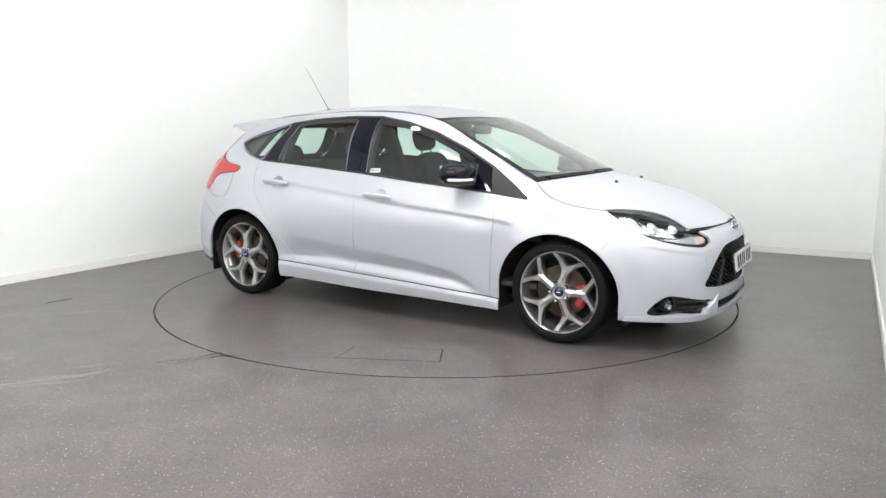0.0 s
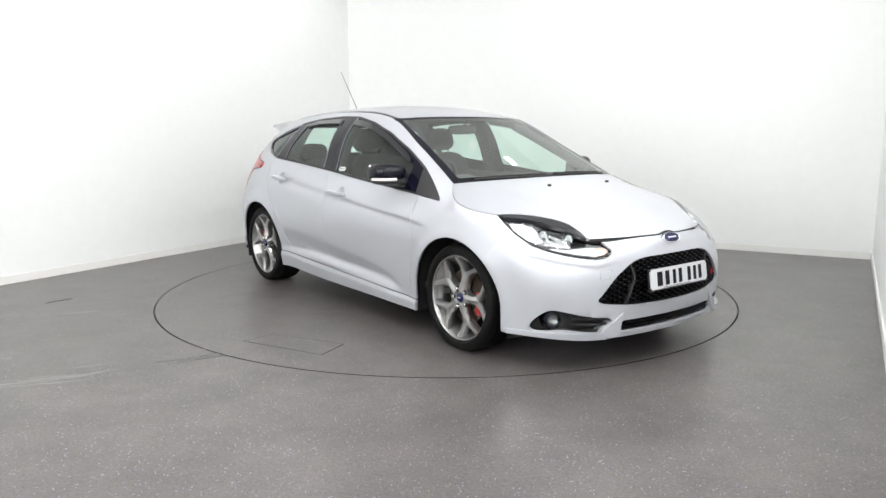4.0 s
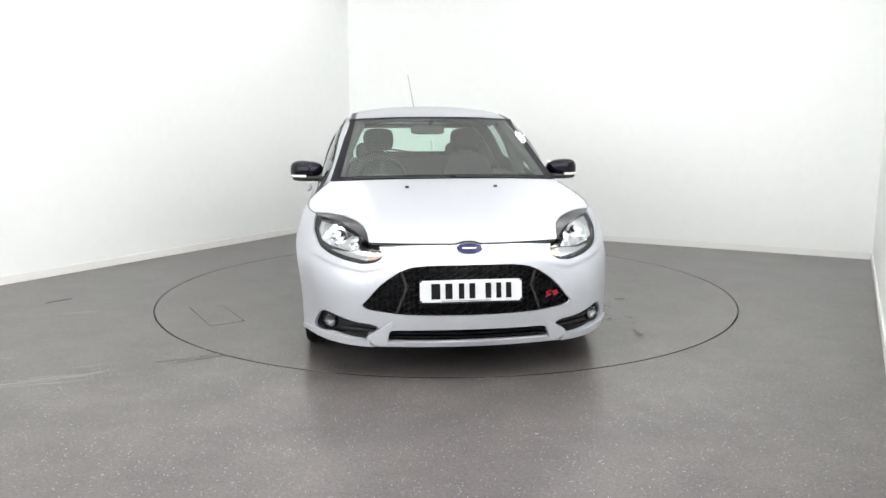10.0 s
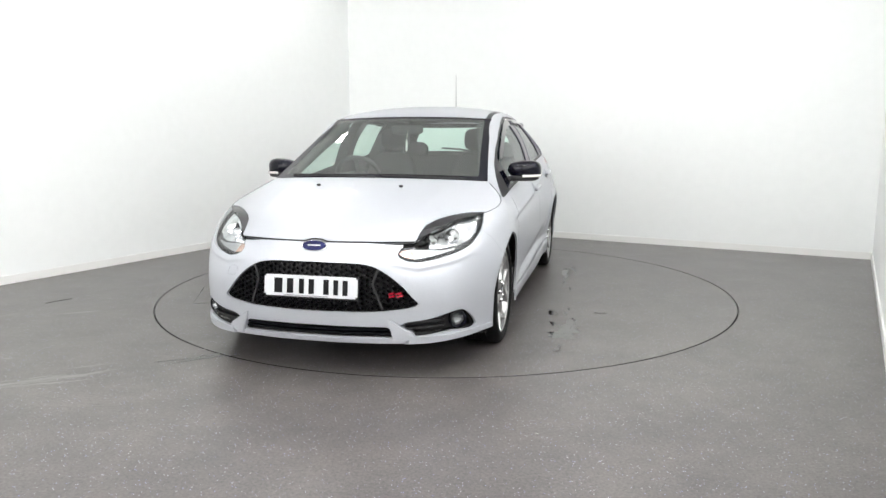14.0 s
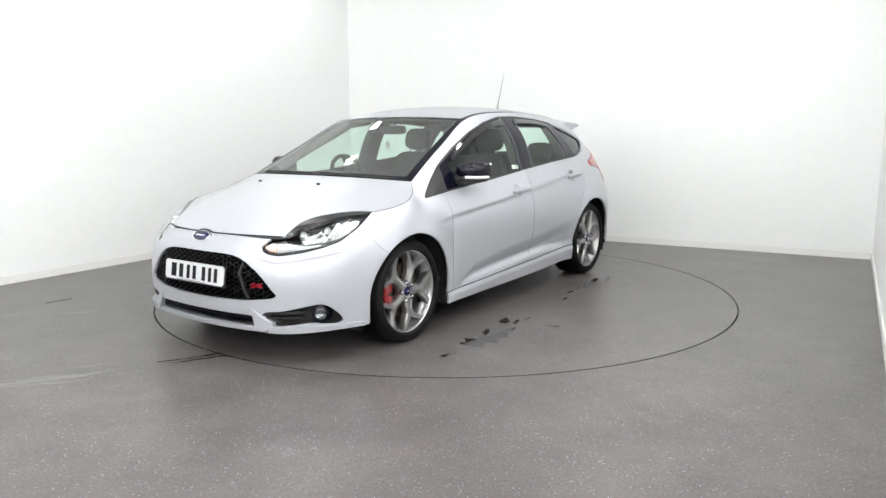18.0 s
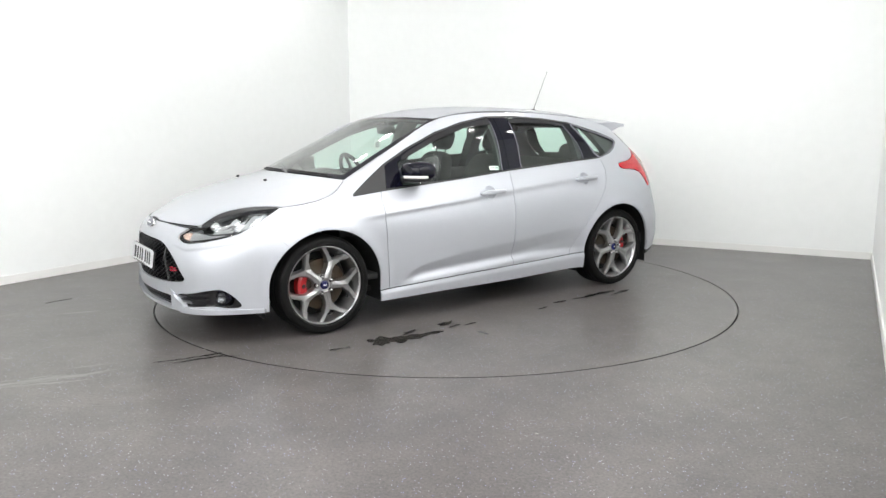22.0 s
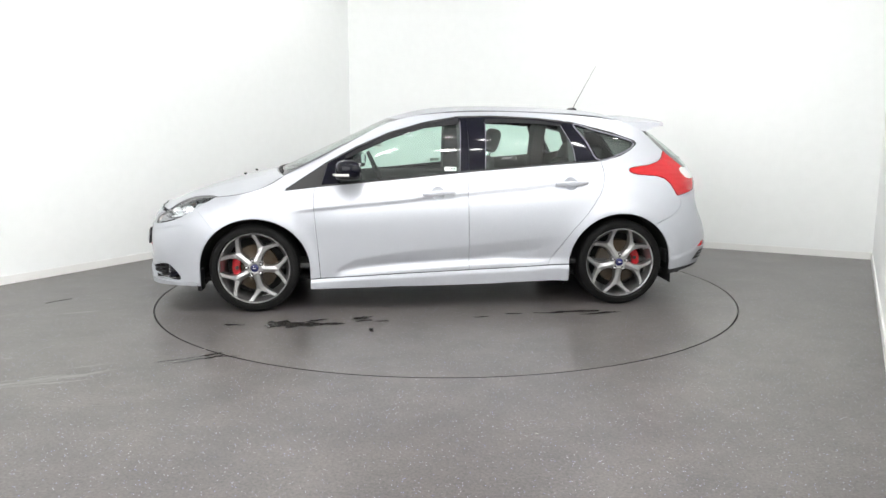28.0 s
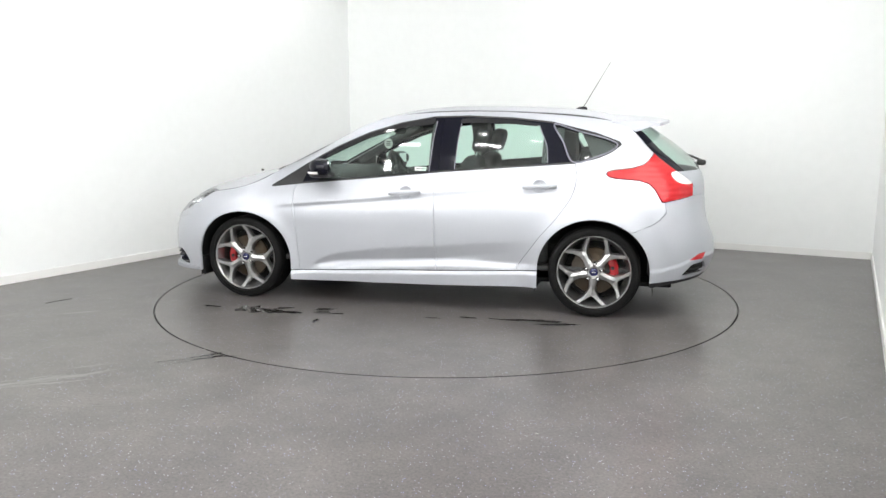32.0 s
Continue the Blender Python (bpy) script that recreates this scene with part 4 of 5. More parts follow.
ob.visible_shadow = False


def spoiler():
    n, m = 41, 14
    bm = bmesh.new()
    top_rows, low_rows = [], []
    for i in range(n):
        y = -.555 + 1.11 * i / (n - 1)
        a = abs(y) / .555
        x0, x1 = -1.425 + .02 * a * a, -1.815 + .085 * a ** 2.4
        z0 = 1.392 - .062 * a ** 2.4
        z1 = 1.349 - .026 * a ** 2
        tr, lr = [], []
        for k in range(m):
            s = k / (m - 1)
            x = x0 + (x1 - x0) * s
            z = z0 + (z1 - z0) * s + .010 * math.sin(math.pi * s)
            tr.append(bm.verts.new((x, y, z + .004)))
            lr.append(bm.verts.new((x, y, z - .018 - .05 * (1 - s) - .03 * max(0, a - .8) / .2 * math.sin(math.pi * min(1, s * 1.2)))))
        top_rows.append(tr)
        low_rows.append(lr)
    for i in range(n - 1):
        for k in range(m - 1):
            bm.faces.new((top_rows[i][k], top_rows[i][k + 1], top_rows[i + 1][k + 1], top_rows[i + 1][k]))
            bm.faces.new((low_rows[i][k], low_rows[i + 1][k], low_rows[i + 1][k + 1], low_rows[i][k + 1]))
        bm.faces.new((top_rows[i][-1], low_rows[i][-1], low_rows[i + 1][-1], top_rows[i + 1][-1]))
        bm.faces.new((top_rows[i][0], top_rows[i + 1][0], low_rows[i + 1][0], low_rows[i][0]))
    for rows in (0, -1):
        for k in range(m - 1):
            bm.faces.new((top_rows[rows][k], low_rows[rows][k], low_rows[rows][k + 1], top_rows[rows][k + 1]))
    bmesh.ops.recalc_face_normals(bm, faces=bm.faces)
    part("roof_spoiler", bm, SILVER, car, "silver roof spoiler")


spoiler()

# ---- lamps ----
def headlamps():
    bright = [(.485, .664), (.53, .690), (.60, .722), (.70, .748), (.84, .772), (.97, .786), (1.09, .797), (1.145, .788), (1.105, .742), (1.01, .694), (.90, .674), (.76, .661), (.62, .664)]
    lowrow = [(.466, .645), (.50, .655), (.62, .657), (.76, .650), (.88, .659), (.86, .651), (.72, .630), (.57, .616), (.50, .624)]
    housing = shifted(lamp, -.030)
    bowl, housing = inside(housing, bright, 0, "pz")
    blink, housing = inside(housing, lowrow, 0, "pz")
    # facetted chrome bowls, dished towards the middle
    x, y, z = bowl.co.T
    p = y - .8 * (x - 2.1)
    dish = np.minimum(np.hypot((p - .68) / .11, (z - .708) / .055), np.hypot((p - .90) / .13, (z - .730) / .065))
    bowl.co = bowl.co - bowl.no * (.03 * np.clip(1 - dish, 0, 1) + .0016 * np.sin(p * 150) * np.sin(z * 110 + p * 40))[:, None]
    t = bowl.co[bowl.tri]
    fn = np.cross(t[:, 1] - t[:, 0], t[:, 2] - t[:, 0])
    no = np.zeros_like(bowl.co)
    for k in range(3):
        np.add.at(no, bowl.tri[:, k], fn)
    bowl.no = no / np.maximum(np.linalg.norm(no, axis=1, keepdims=True), 1e-9)
    for flip in (lambda s: s, mirrored):
        lampob = skin_part("headlamp", flip(rimmed(shifted(lamp, -.001), .003)), LENS, car, "clear headlamp with a dark bezel")
        lampob.visible_shadow = False
        skin_part("brow", flip(rimmed(shifted(brow, -.003), .03)), BROW, lampob, "dark glossy brow along the lamp's top")
        skin_part("bezel", flip(housing), BEZEL, lampob, "dark grey lamp bezel")
        skin_part("reflector", flip(rimmed(bowl, .02)), REFLECTOR, lampob, "bright chrome reflector")
        amber, clear = cut(blink, (blink.co[:, 1] - .8 * (blink.co[:, 0] - 2.1)) - .56)
        skin_part("indicator", flip(shifted(amber, .008)), AMBER, lampob, "pale amber indicator")
        skin_part("side_light", flip(shifted(clear, .008)), SIDE_LIGHT, lampob, "pale side light strip")
        s = 1 if flip(lamp).co[:, 1].mean() > 0 else -1
        for (bx, by, bz, br) in ((1.945, .60, .70, .026), (1.855, .70, .716, .030)):
            bm = lathe([(.001, .02), (br * .6, .018), (br, 0), (br * 1.15, -.02), (br * 1.2, -.05)], 20)
            bmesh.ops.transform(bm, matrix=Matrix.Translation((bx - .035, s * (by - .02), bz)) @ pose(0, 0, 0, 0, 0, -90 + s * 35), verts=bm.verts)
            bmesh.ops.recalc_face_normals(bm, faces=bm.faces)
            part("bulb_cover", bm, CHROME, lampob, "round chrome bulb cover")


headlamps()


def tail_lamps():
    white = [(-1.815, .985), (-1.86, 1.005), (-1.935, .998), (-1.965, .925), (-1.90, .918), (-1.855, .935)]
    clear, red = inside(tail, smooth(white, 40))
    for flip in (lambda s: s, mirrored):
        lampob = skin_part("tail_lamp", flip(rimmed(shifted(red, .003), .02)), RED_LENS, car, "red tail lamp")
        skin_part("reversing_lens", flip(rimmed(shifted(clear, .003), .01)), WHITE_LENS, lampob, "white reversing lens")


tail_lamps()

# ---- grille and intakes ----
def surface_x(y, z):
    """How far forward the front skin lies at a height and a width."""
    d = (FRONT_CO[:, 1] - abs(y)) ** 2 + (FRONT_CO[:, 2] - z) ** 2
    k = np.argpartition(d, 3)[:3]
    w = 1 / (d[k] + 1e-7)
    return float((FRONT_CO[k, 0] * w).sum() / w.sum())


FRONT_CO = zone(full, lambda x, y, z: (x > 1.9) & (z < .72))[0].co


def bar(bm, a, b, w, h, back):
    """A slender bar on the nose from (y, z) a to b."""
    a, b = Vector(a), Vector(b)
    d = (b - a).normalized()
    n = Vector((-d.y, d.x)) * w / 2
    quad = [a + n, a - n, b - n, b + n]
    f = [bm.verts.new((surface_x(q.x, q.y) - back, q.x, q.y)) for q in quad]
    g = [bm.verts.new((surface_x(q.x, q.y) - back - h, q.x, q.y)) for q in quad]
    bm.faces.new(f)
    for k in range(4):
        j = (k + 1) % 4
        bm.faces.new((f[j], f[k], g[k], g[j]))


def grilles():
    g = skin_part("grille", both(shifted(grille, -.05)), BLACK_DEEP, bumper_part, "black honeycomb grille")
    outline = smooth(GRILLE, 180)
    wide, high = .054, .0135
    bm = bmesh.new()
    seen = set()
    for r in range(-2, 24):
        for c in range(-13, 14):
            cy, cz = c * wide + (wide / 2 if r % 2 else 0), .345 + r * high * 1.0
            pts = [(cy - wide / 3, cz), (cy - wide / 6, cz + high), (cy + wide / 6, cz + high), (cy + wide / 3, cz), (cy + wide / 6, cz - high), (cy - wide / 6, cz - high)]
            for k in range(6):
                a, b = pts[k], pts[(k + 1) % 6]
                key = tuple(sorted(((round(a[0], 3), round(a[1], 3)), (round(b[0], 3), round(b[1], 3)))))
                if key in seen:
                    continue
                seen.add(key)
                m = np.array([[abs(a[0]), a[1]], [abs(b[0]), b[1]]])
                if polygon(outline, m[:, 0], m[:, 1]).max() < .003:
                    bar(bm, a, b, .0055, .02, .014)
    bmesh.ops.recalc_face_normals(bm, faces=bm.faces)
    part("honeycomb", bm, GRILLE_BLACK, g, "gloss black honeycomb mesh", flat=True)
    for s in (1, -1):
        bm = bmesh.new()
        bar(bm, (s * .350, .585), (s * .322, .50), .012, .02, .004)
        bar(bm, (s * .322, .50), (s * .372, .365), .012, .02, .004)
        bmesh.ops.recalc_face_normals(bm, faces=bm.faces)
        part("grille_bar", bm, BLACK_TRIM, g, "black bar across the grille", flat=True)
    skin_part("lower_intake", both(shifted(intake, -.06)), BLACK_DEEP, bumper_part, "black lower air intake")
    for zz in (.235, .255):
        bm = bmesh.new()
        ys = np.linspace(-.42, .42, 25)
        for a, b in zip(ys[:-1], ys[1:]):
            bar(bm, (a, zz), (b, zz), .008, .05, .012)
        bmesh.ops.recalc_face_normals(bm, faces=bm.faces)
        part("intake_slat", bm, GRILLE_BLACK, bumper_part, "black intake slat", flat=True)
    pair("fog_pocket", shifted(fog, -.05), BLACK_TRIM, bumper_part, "black fog lamp pocket", 0)
    for s in (1, -1):
        for za, zb in ((.262, .272), (.288, .303)):
            bm = bmesh.new()
            ys = np.linspace(.455, .665, 10)
            for a, b in zip(ys[:-1], ys[1:]):
                fa, fb = (a - .455) / .21, (b - .455) / .21
                bar(bm, (s * a, za + (zb - za) * fa), (s * b, za + (zb - za) * fb), .010, .035, .010)
            bmesh.ops.recalc_face_normals(bm, faces=bm.faces)
            part("fog_slat", bm, BLACK_TRIM, bumper_part, "black slat beside the fog lamp", flat=True)
        m = Matrix.Translation((1.935, s * .722, .287)) @ pose(0, 0, 0, 0, 0, -90 + s * 25)
        bm = lathe([(.034, .0), (.040, .008), (.047, .006), (.050, -.01), (.055, -.05)], 32, m=m)
        bmesh.ops.recalc_face_normals(bm, faces=bm.faces)
        ring = part("fog_lamp", bm, BLACK_GLOSS, bumper_part, "round fog lamp in a black ring")
        bm = lathe([(.001, -.018), (.012, -.018), (.024, -.012), (.034, .002)], 32, m=m)
        bmesh.ops.recalc_face_normals(bm, faces=bm.faces)
        part("reflector", bm, FOG_BOWL, ring, "chrome fog lamp reflector")
        bm = lathe([(.001, .010), (.02, .008), (.034, .003)], 32, m=m)
        bmesh.ops.recalc_face_normals(bm, faces=bm.faces)
        lens = part("lens", bm, LENS, ring, "clear lens")
        lens.visible_shadow = False
        # blade between the intakes
        outline = [(.390, .328), (.459, .280), (.520, .240), (.535, .212), (.470, .192), (.430, .194), (.424, .222)]
        bm = prism([(s * a, b) for a, b in outline], lambda a, b, d: (2.170 - .42 * (abs(a) - .39) - d - (.02 if b > .31 else 0), a, b), .07)
        es = [e for e in bm.edges]
        bmesh.ops.bevel(bm, geom=es, offset=.004, segments=2, affect="EDGES")
        part("bumper_blade", bm, SILVER, bumper_part, "silver blade beside the lower intake")
    # lip under the intake
    bm = bmesh.new()
    ys = np.linspace(-.45, .45, 31)
    for a, b in zip(ys[:-1], ys[1:]):
        bar(bm, (a, .201), (b, .201), .022, .06, -.012)
    bmesh.ops.recalc_face_normals(bm, faces=bm.faces)
    bmesh.ops.remove_doubles(bm, verts=bm.verts, dist=.0005)
    part("front_lip", bm, SILVER, bumper_part, "silver lip under the intake")


grilles()


def plate_and_badges():
    tilt = math.degrees(math.atan2(.015, .11))
    m = Matrix.Translation((2.213, 0, .486)) @ pose(0, 0, 0, 0, -tilt, 0)
    bm = box(-.006, 0, -.26, .26, -.0555, .0555)
    es = [e for e in bm.edges if abs(e.verts[0].co.x - e.verts[1].co.x) > .003]
    bmesh.ops.bevel(bm, geom=es, offset=.010, segments=4, affect="EDGES")
    bmesh.ops.transform(bm, matrix=m, verts=bm.verts)
    plate = part("number_plate", bm, PLATE, car, "white number plate with dark characters")
    for y0, y1 in ((-.214, -.148), (-.142, -.086), (-.074, -.026), (-.020, .030), (.062, .112), (.118, .164), (.168, .216)):
        bm = box(.0, .0012, y0 + .011, y1 - .009, -.040, .038)
        bmesh.ops.transform(bm, matrix=m, verts=bm.verts)
        part("character_bar", bm, INK, plate, flat=True)
    bm = box(.0, .001, -.15, .10, -.0515, -.0490)
    bmesh.ops.transform(bm, matrix=m, verts=bm.verts)
    part("maker_line", bm, INK, plate, flat=True)
    holder = box(-.02, -.007, -.262, .262, -.065, .0555, .003)
    bmesh.ops.transform(holder, matrix=m, verts=holder.verts)
    part("plate_holder", holder, BLACK_TRIM, car, "black plate holder")
    # oval badge on the nose
    m = Matrix.Translation((2.146, 0, .690)) @ pose(0, 0, 0, 0, -32, 0) @ pose(0, 0, 0, 0, 0, -90) @ Matrix.Diagonal((1.18, 1, .48, 1))
    bm = lathe([(.001, .004), (.055, .004), (.058, .002)], 40, m=m)
    bmesh.ops.recalc_face_normals(bm, faces=bm.faces)
    badge = part("badge", bm, BADGE_BLUE, car, "blue oval badge with a chrome rim")
    bm = lathe([(.057, .004), (.060, .006), (.065, .004), (.067, -.006)], 40, m=m)
    bmesh.ops.recalc_face_normals(bm, faces=bm.faces)
    part("rim", bm, CHROME, badge, "chrome rim")
    bm = box(.0, .002, -.036, .036, -.004, .004, m=Matrix.Translation((2.1500, 0, .6930)) @ pose(0, 0, 0, 0, -32, 0))
    part("emblem_bar", bm, CHROME, badge, "chrome emblem", flat=True)
    bm = bmesh.new()
    for dy, dz in ((-.022, .008), (-.022, -.008), (.012, .008), (.018, -.006)):
        y, z = .443 + dy, .444 + dz
        bar(bm, (y - .014, z - .002), (y + .014, z + .004), .009, .006, -.002)
    bmesh.ops.recalc_face_normals(bm, faces=bm.faces)
    part("grille_emblem", bm, RED_BADGE, car, "small red emblem on the grille", flat=True)


plate_and_badges()


def tow_cover():
    # thin joint round the square cover of the towing eye, on one side of the bumper
    pts = []
    for k in range(33):
        a = 2 * math.pi * k / 32
        f = lambda q: math.copysign(abs(q) ** .35, q)
        y, z = -.502 + .030 * f(math.cos(a)) + .010 * f(math.sin(a)), .532 + .026 * f(math.sin(a))
        pts.append((surface_x(y, z) + .0002, y, z))
    part("tow_eye_joint", tube(pts, .0009, 5), BEAD_GLINT, bumper_part, "fine joint round the towing eye cover")


tow_cover()


# ---- mirrors, handles, small body parts ----
def rounded(cx, cy, cz, rx, ry, rz, e=0.55, n=28, m=None, warp=None):
    """A rounded box (superellipsoid)."""
    bm = bmesh.new()
    rows = []
    f = lambda a: math.copysign(abs(a) ** e, a)
    for i in range(n // 2 + 1):
        ph = -math.pi / 2 + math.pi * i / (n // 2)
        rows.append([])
        for k in range(n):
            th = 2 * math.pi * k / n
            p = Vector((rx * f(math.cos(ph)) * f(math.cos(th)), ry * f(math.cos(ph)) * f(math.sin(th)), rz * f(math.sin(ph))))
            if warp:
                p = Vector(warp(*p))
            rows[-1].append(bm.verts.new(p + Vector((cx, cy, cz))))
    for a, b in zip(rows[:-1], rows[1:]):
        for k in range(n):
            bm.faces.new((a[k], a[(k + 1) % n], b[(k + 1) % n], b[k]))
    bmesh.ops.remove_doubles(bm, verts=bm.verts, dist=1e-5)
    bmesh.ops.recalc_face_normals(bm, faces=bm.faces)
    if m is not None:
        bmesh.ops.transform(bm, matrix=m, verts=bm.verts)
    return bm


def flipped(bm, s):
    if s < 0:
        bmesh.ops.scale(bm, vec=(1, -1, 1), verts=bm.verts)
        bmesh.ops.reverse_faces(bm, faces=bm.faces)
    return bm


def soft_part(name, bm, mat, parent, label=""):
    ob = part(name, bm, mat, parent, label)
    ob.data.set_sharp_from_angle(angle=radians(75))
    return ob


def mirrors():
    for s in (1, -1):
        def cap(x, y, z):
            # fuller outside, swept back towards the tip, cut flat behind
            k = (y + .112) / .224
            return (max(x, -.078) * (.80 + .25 * k) - .05 * k * k, y, z * (.82 + .20 * k) + (.014 * (1 - k) if z < 0 else 0))
        bm = flipped(rounded(.662, .896, 1.012, .088, .112, .071, .72, 36, None, cap), s)
        mir = soft_part("door_mirror", bm, BLACK_GLOSS, car, "gloss black door mirror")
        bm = flipped(rounded(.650, .893, .962, .085, .100, .024, .7, 24, None, lambda x, y, z: (x - .06 * (y + .1), y, z)), s)
        soft_part("mirror_base", bm, BLACK_TRIM, mir, "matt black mirror underside")
        bm = flipped(box(-.036, .034, -.07, .06, -.020, .020, .012, Matrix.Translation((.675, .80, .955)) @ pose(0, 0, 0, 8, 0, 0)), s)
        soft_part("mirror_arm", bm, BLACK_TRIM, mir, "black mirror arm")
        bm = flipped(box(-.002, .002, -.088, .088, -.048, .048, .0015, Matrix.Translation((.575, .895, 1.014)) @ pose(0, 0, 0, 0, 0, 12)), s)
        part("mirror_glass", bm, MIRROR, mir, "silvered mirror glass")
        pts = []
        for k in range(9):
            a = radians(0 + 88 * k / 8)
            kk = (.112 + .108 * math.sin(a)) / .224
            pts.append((.665 + .096 * math.cos(a) ** .6 * (.80 + .25 * kk) - .05 * kk * kk, .896 + .108 * math.sin(a), .977))
        bm = flipped(tube(pts, .0095, 8), s)
        soft_part("side_indicator", bm, WHITE_LENS, mir, "white indicator strip")


mirrors()


def handles():
    for sign, obs in ((1, 0), (-1, 1)):
        for cx, cz, cy, slope, par in ((.008, .842, .887, .06, doors_f[obs]), (-.952, .901, .862, .06, doors_r[obs])):
            bm = rounded(0, 0, 0, .118, .016, .0155, .5, 28, Matrix.Translation((cx, cy + .030, cz)) @ pose(0, 0, 0, -6, 3.2, 0))
            h = soft_part("door_handle", flipped(bm, sign), SILVER, par, "silver pull handle")


handles()


def wipers_and_jets():
    for s in (1, -1):
        bm = rounded(1.455, .265 * s, .953, .011, .013, .008, .8, 16)
        soft_part("washer_jet", bm, BLACK_TRIM, car, "small black washer jet")

    def on_screen(y, k):
        """A point just over the screen, k up from its foot."""
        a = abs(y) / .70
        x = 1.20 - .12 * a ** 2.2
        return (x - k * .95, y, .988 - .02 * a ** 2.4 + k * .445 + .012)
    for y0, y1, k0, k1 in ((.02, -.58, -.020, -.004), (.60, .06, -.016, -.006)):
        pts = [on_screen(y0 + (y1 - y0) * t, k0 + (k1 - k0) * t) for t in (0, .25, .5, .75, 1)]
        arm = part("wiper", tube(pts, .006, 8), BLACK_TRIM, car, "black windscreen wiper")
        pts = [on_screen(y0 + (y1 - y0) * t, k0 + (k1 - k0) * t + .014) for t in (.1, .5, 1.02)]
        part("wiper_blade", tube(pts, .006, 6), RUBBER, arm, "black rubber blade")
    # cowl under the screen
    bm = bmesh.new()
    for k in range(24):
        y0, y1 = -.66 + 1.32 * k / 24, -.66 + 1.32 * (k + 1) / 24
        a = [on_screen(y, t) for y, t in ((y0, -.03), (y1, -.03), (y1, .012), (y0, .012))]
        bm.faces.new([bm.verts.new((p[0], p[1], p[2] - .012)) for p in a])
    bmesh.ops.remove_doubles(bm, verts=bm.verts, dist=1e-4)
    bmesh.ops.recalc_face_normals(bm, faces=bm.faces)
    part("cowl", bm, BLACK_TRIM, car, "black plastic scuttle")
    # aerial
    bm = rounded(-1.155, 0, 1.432, .045, .020, .026, .8, 20, None, lambda x, y, z: (x - .35 * max(z, 0), y * (1 - max(z, 0) * 12), z))
    ant = soft_part("aerial", bm, BLACK_TRIM, car, "black roof aerial with a thin whip")
    part("whip", tube([(-1.165, 0, 1.445), (-1.262, -.023, 1.615), (-1.367, -.047, 1.796)], .003, 8, None, [.0036, .0022, .0013]), WHIP, ant, "thin black whip")
    # rear wiper
    bm = rounded(-2.06, 0, 1.035, .035, .03, .022, .7, 18)
    rw = soft_part("rear_wiper", bm, BLACK_TRIM, car, "black rear wiper")
    part("blade", tube([(-2.06, -.01, 1.05), (-2.0, -.18, 1.075), (-1.955, -.34, 1.085)], .009, 6), BLACK_TRIM, rw)


wipers_and_jets()


# ---- wheels ----
def polar(r, deg):
    return (-r * math.cos(radians(deg)), r * math.sin(radians(deg)))


def inset(pts, d):
    out = []
    n = len(pts)
    area = sum(pts[k][0] * pts[(k + 1) % n][1] - pts[(k + 1) % n][0] * pts[k][1] for k in range(n))
    for k in range(n):
        a, b, c = Vector(pts[k - 1]), Vector(pts[k]), Vector(pts[(k + 1) % n])
        e, f = (b - a).normalized(), (c - b).normalized()
        m = Vector((-(e + f).y, (e + f).x))
        if m.length < 1e-6:
            m = Vector((-e.y, e.x))
        m.normalize()
        if area < 0:
            m = -m
        out.append(tuple(b + m * d))
    return out


def spoke(bm, deg):
    """One Y of the wheel: a stem that forks to the rim."""
    shape = [(.045, 32), (.072, 23), (.104, 13.5), (.140, 12.2), (.186, 18.0), (.243, 27), (.244, 18.5), (.206, 11.5), (.183, 5), (.173, 0)]
    pts = [polar(r, deg + a) for r, a in shape] + [polar(r, deg - a) for r, a in shape[-2::-1]]

    def lift(p):
        r = math.hypot(*p)
        return -.004 - .022 * math.sin(math.pi * min(1, max(0, (r - .03) / .22))) ** 1.0 * .6
    front = [bm.verts.new((p[0], lift(q) + .004, p[1])) for p, q in zip(inset(pts, .0055), pts)]
    edge = [bm.verts.new((p[0], lift(p) - .010, p[1])) for p in pts]
    back = [bm.verts.new((p[0], lift(p) - .040, p[1])) for p in inset(pts, -.002)]
    n = len(pts)
    for a, b in ((front, edge), (edge, back)):
        for k in range(n):
            j = (k + 1) % n
            bm.faces.new((a[k], a[j], b[j], b[k]))
    # the face as a fan of strips across the Y
    ridge = []
    for k in range(4):
        a, b = front[k].co, front[n - 1 - k].co
        ridge.append(bm.verts.new((a + b) / 2 + Vector((0, (.002, .006, .008, .006)[k], 0))))
    for k in range(3):
        bm.faces.new((front[k], front[k + 1], ridge[k + 1], ridge[k]))
        bm.faces.new((ridge[k], ridge[k + 1], front[n - 2 - k], front[n - 1 - k]))
    # arms of the fork
    for idx in ([3, 4, 5, 6, 7, 8, 9], [n - 1 - q for q in (3, 4, 5, 6, 7, 8, 9)]):
        a, b, c, d, e, f, g = (front[q] for q in idx)
        bm.faces.new((b, c, d, e))
        bm.faces.new((a, b, e, f))
        bm.faces.new((a, f, g))
    bm.faces.new((front[3], front[9], ridge[3]))
    bm.faces.new((ridge[3], front[9], front[n - 1 - 3]))


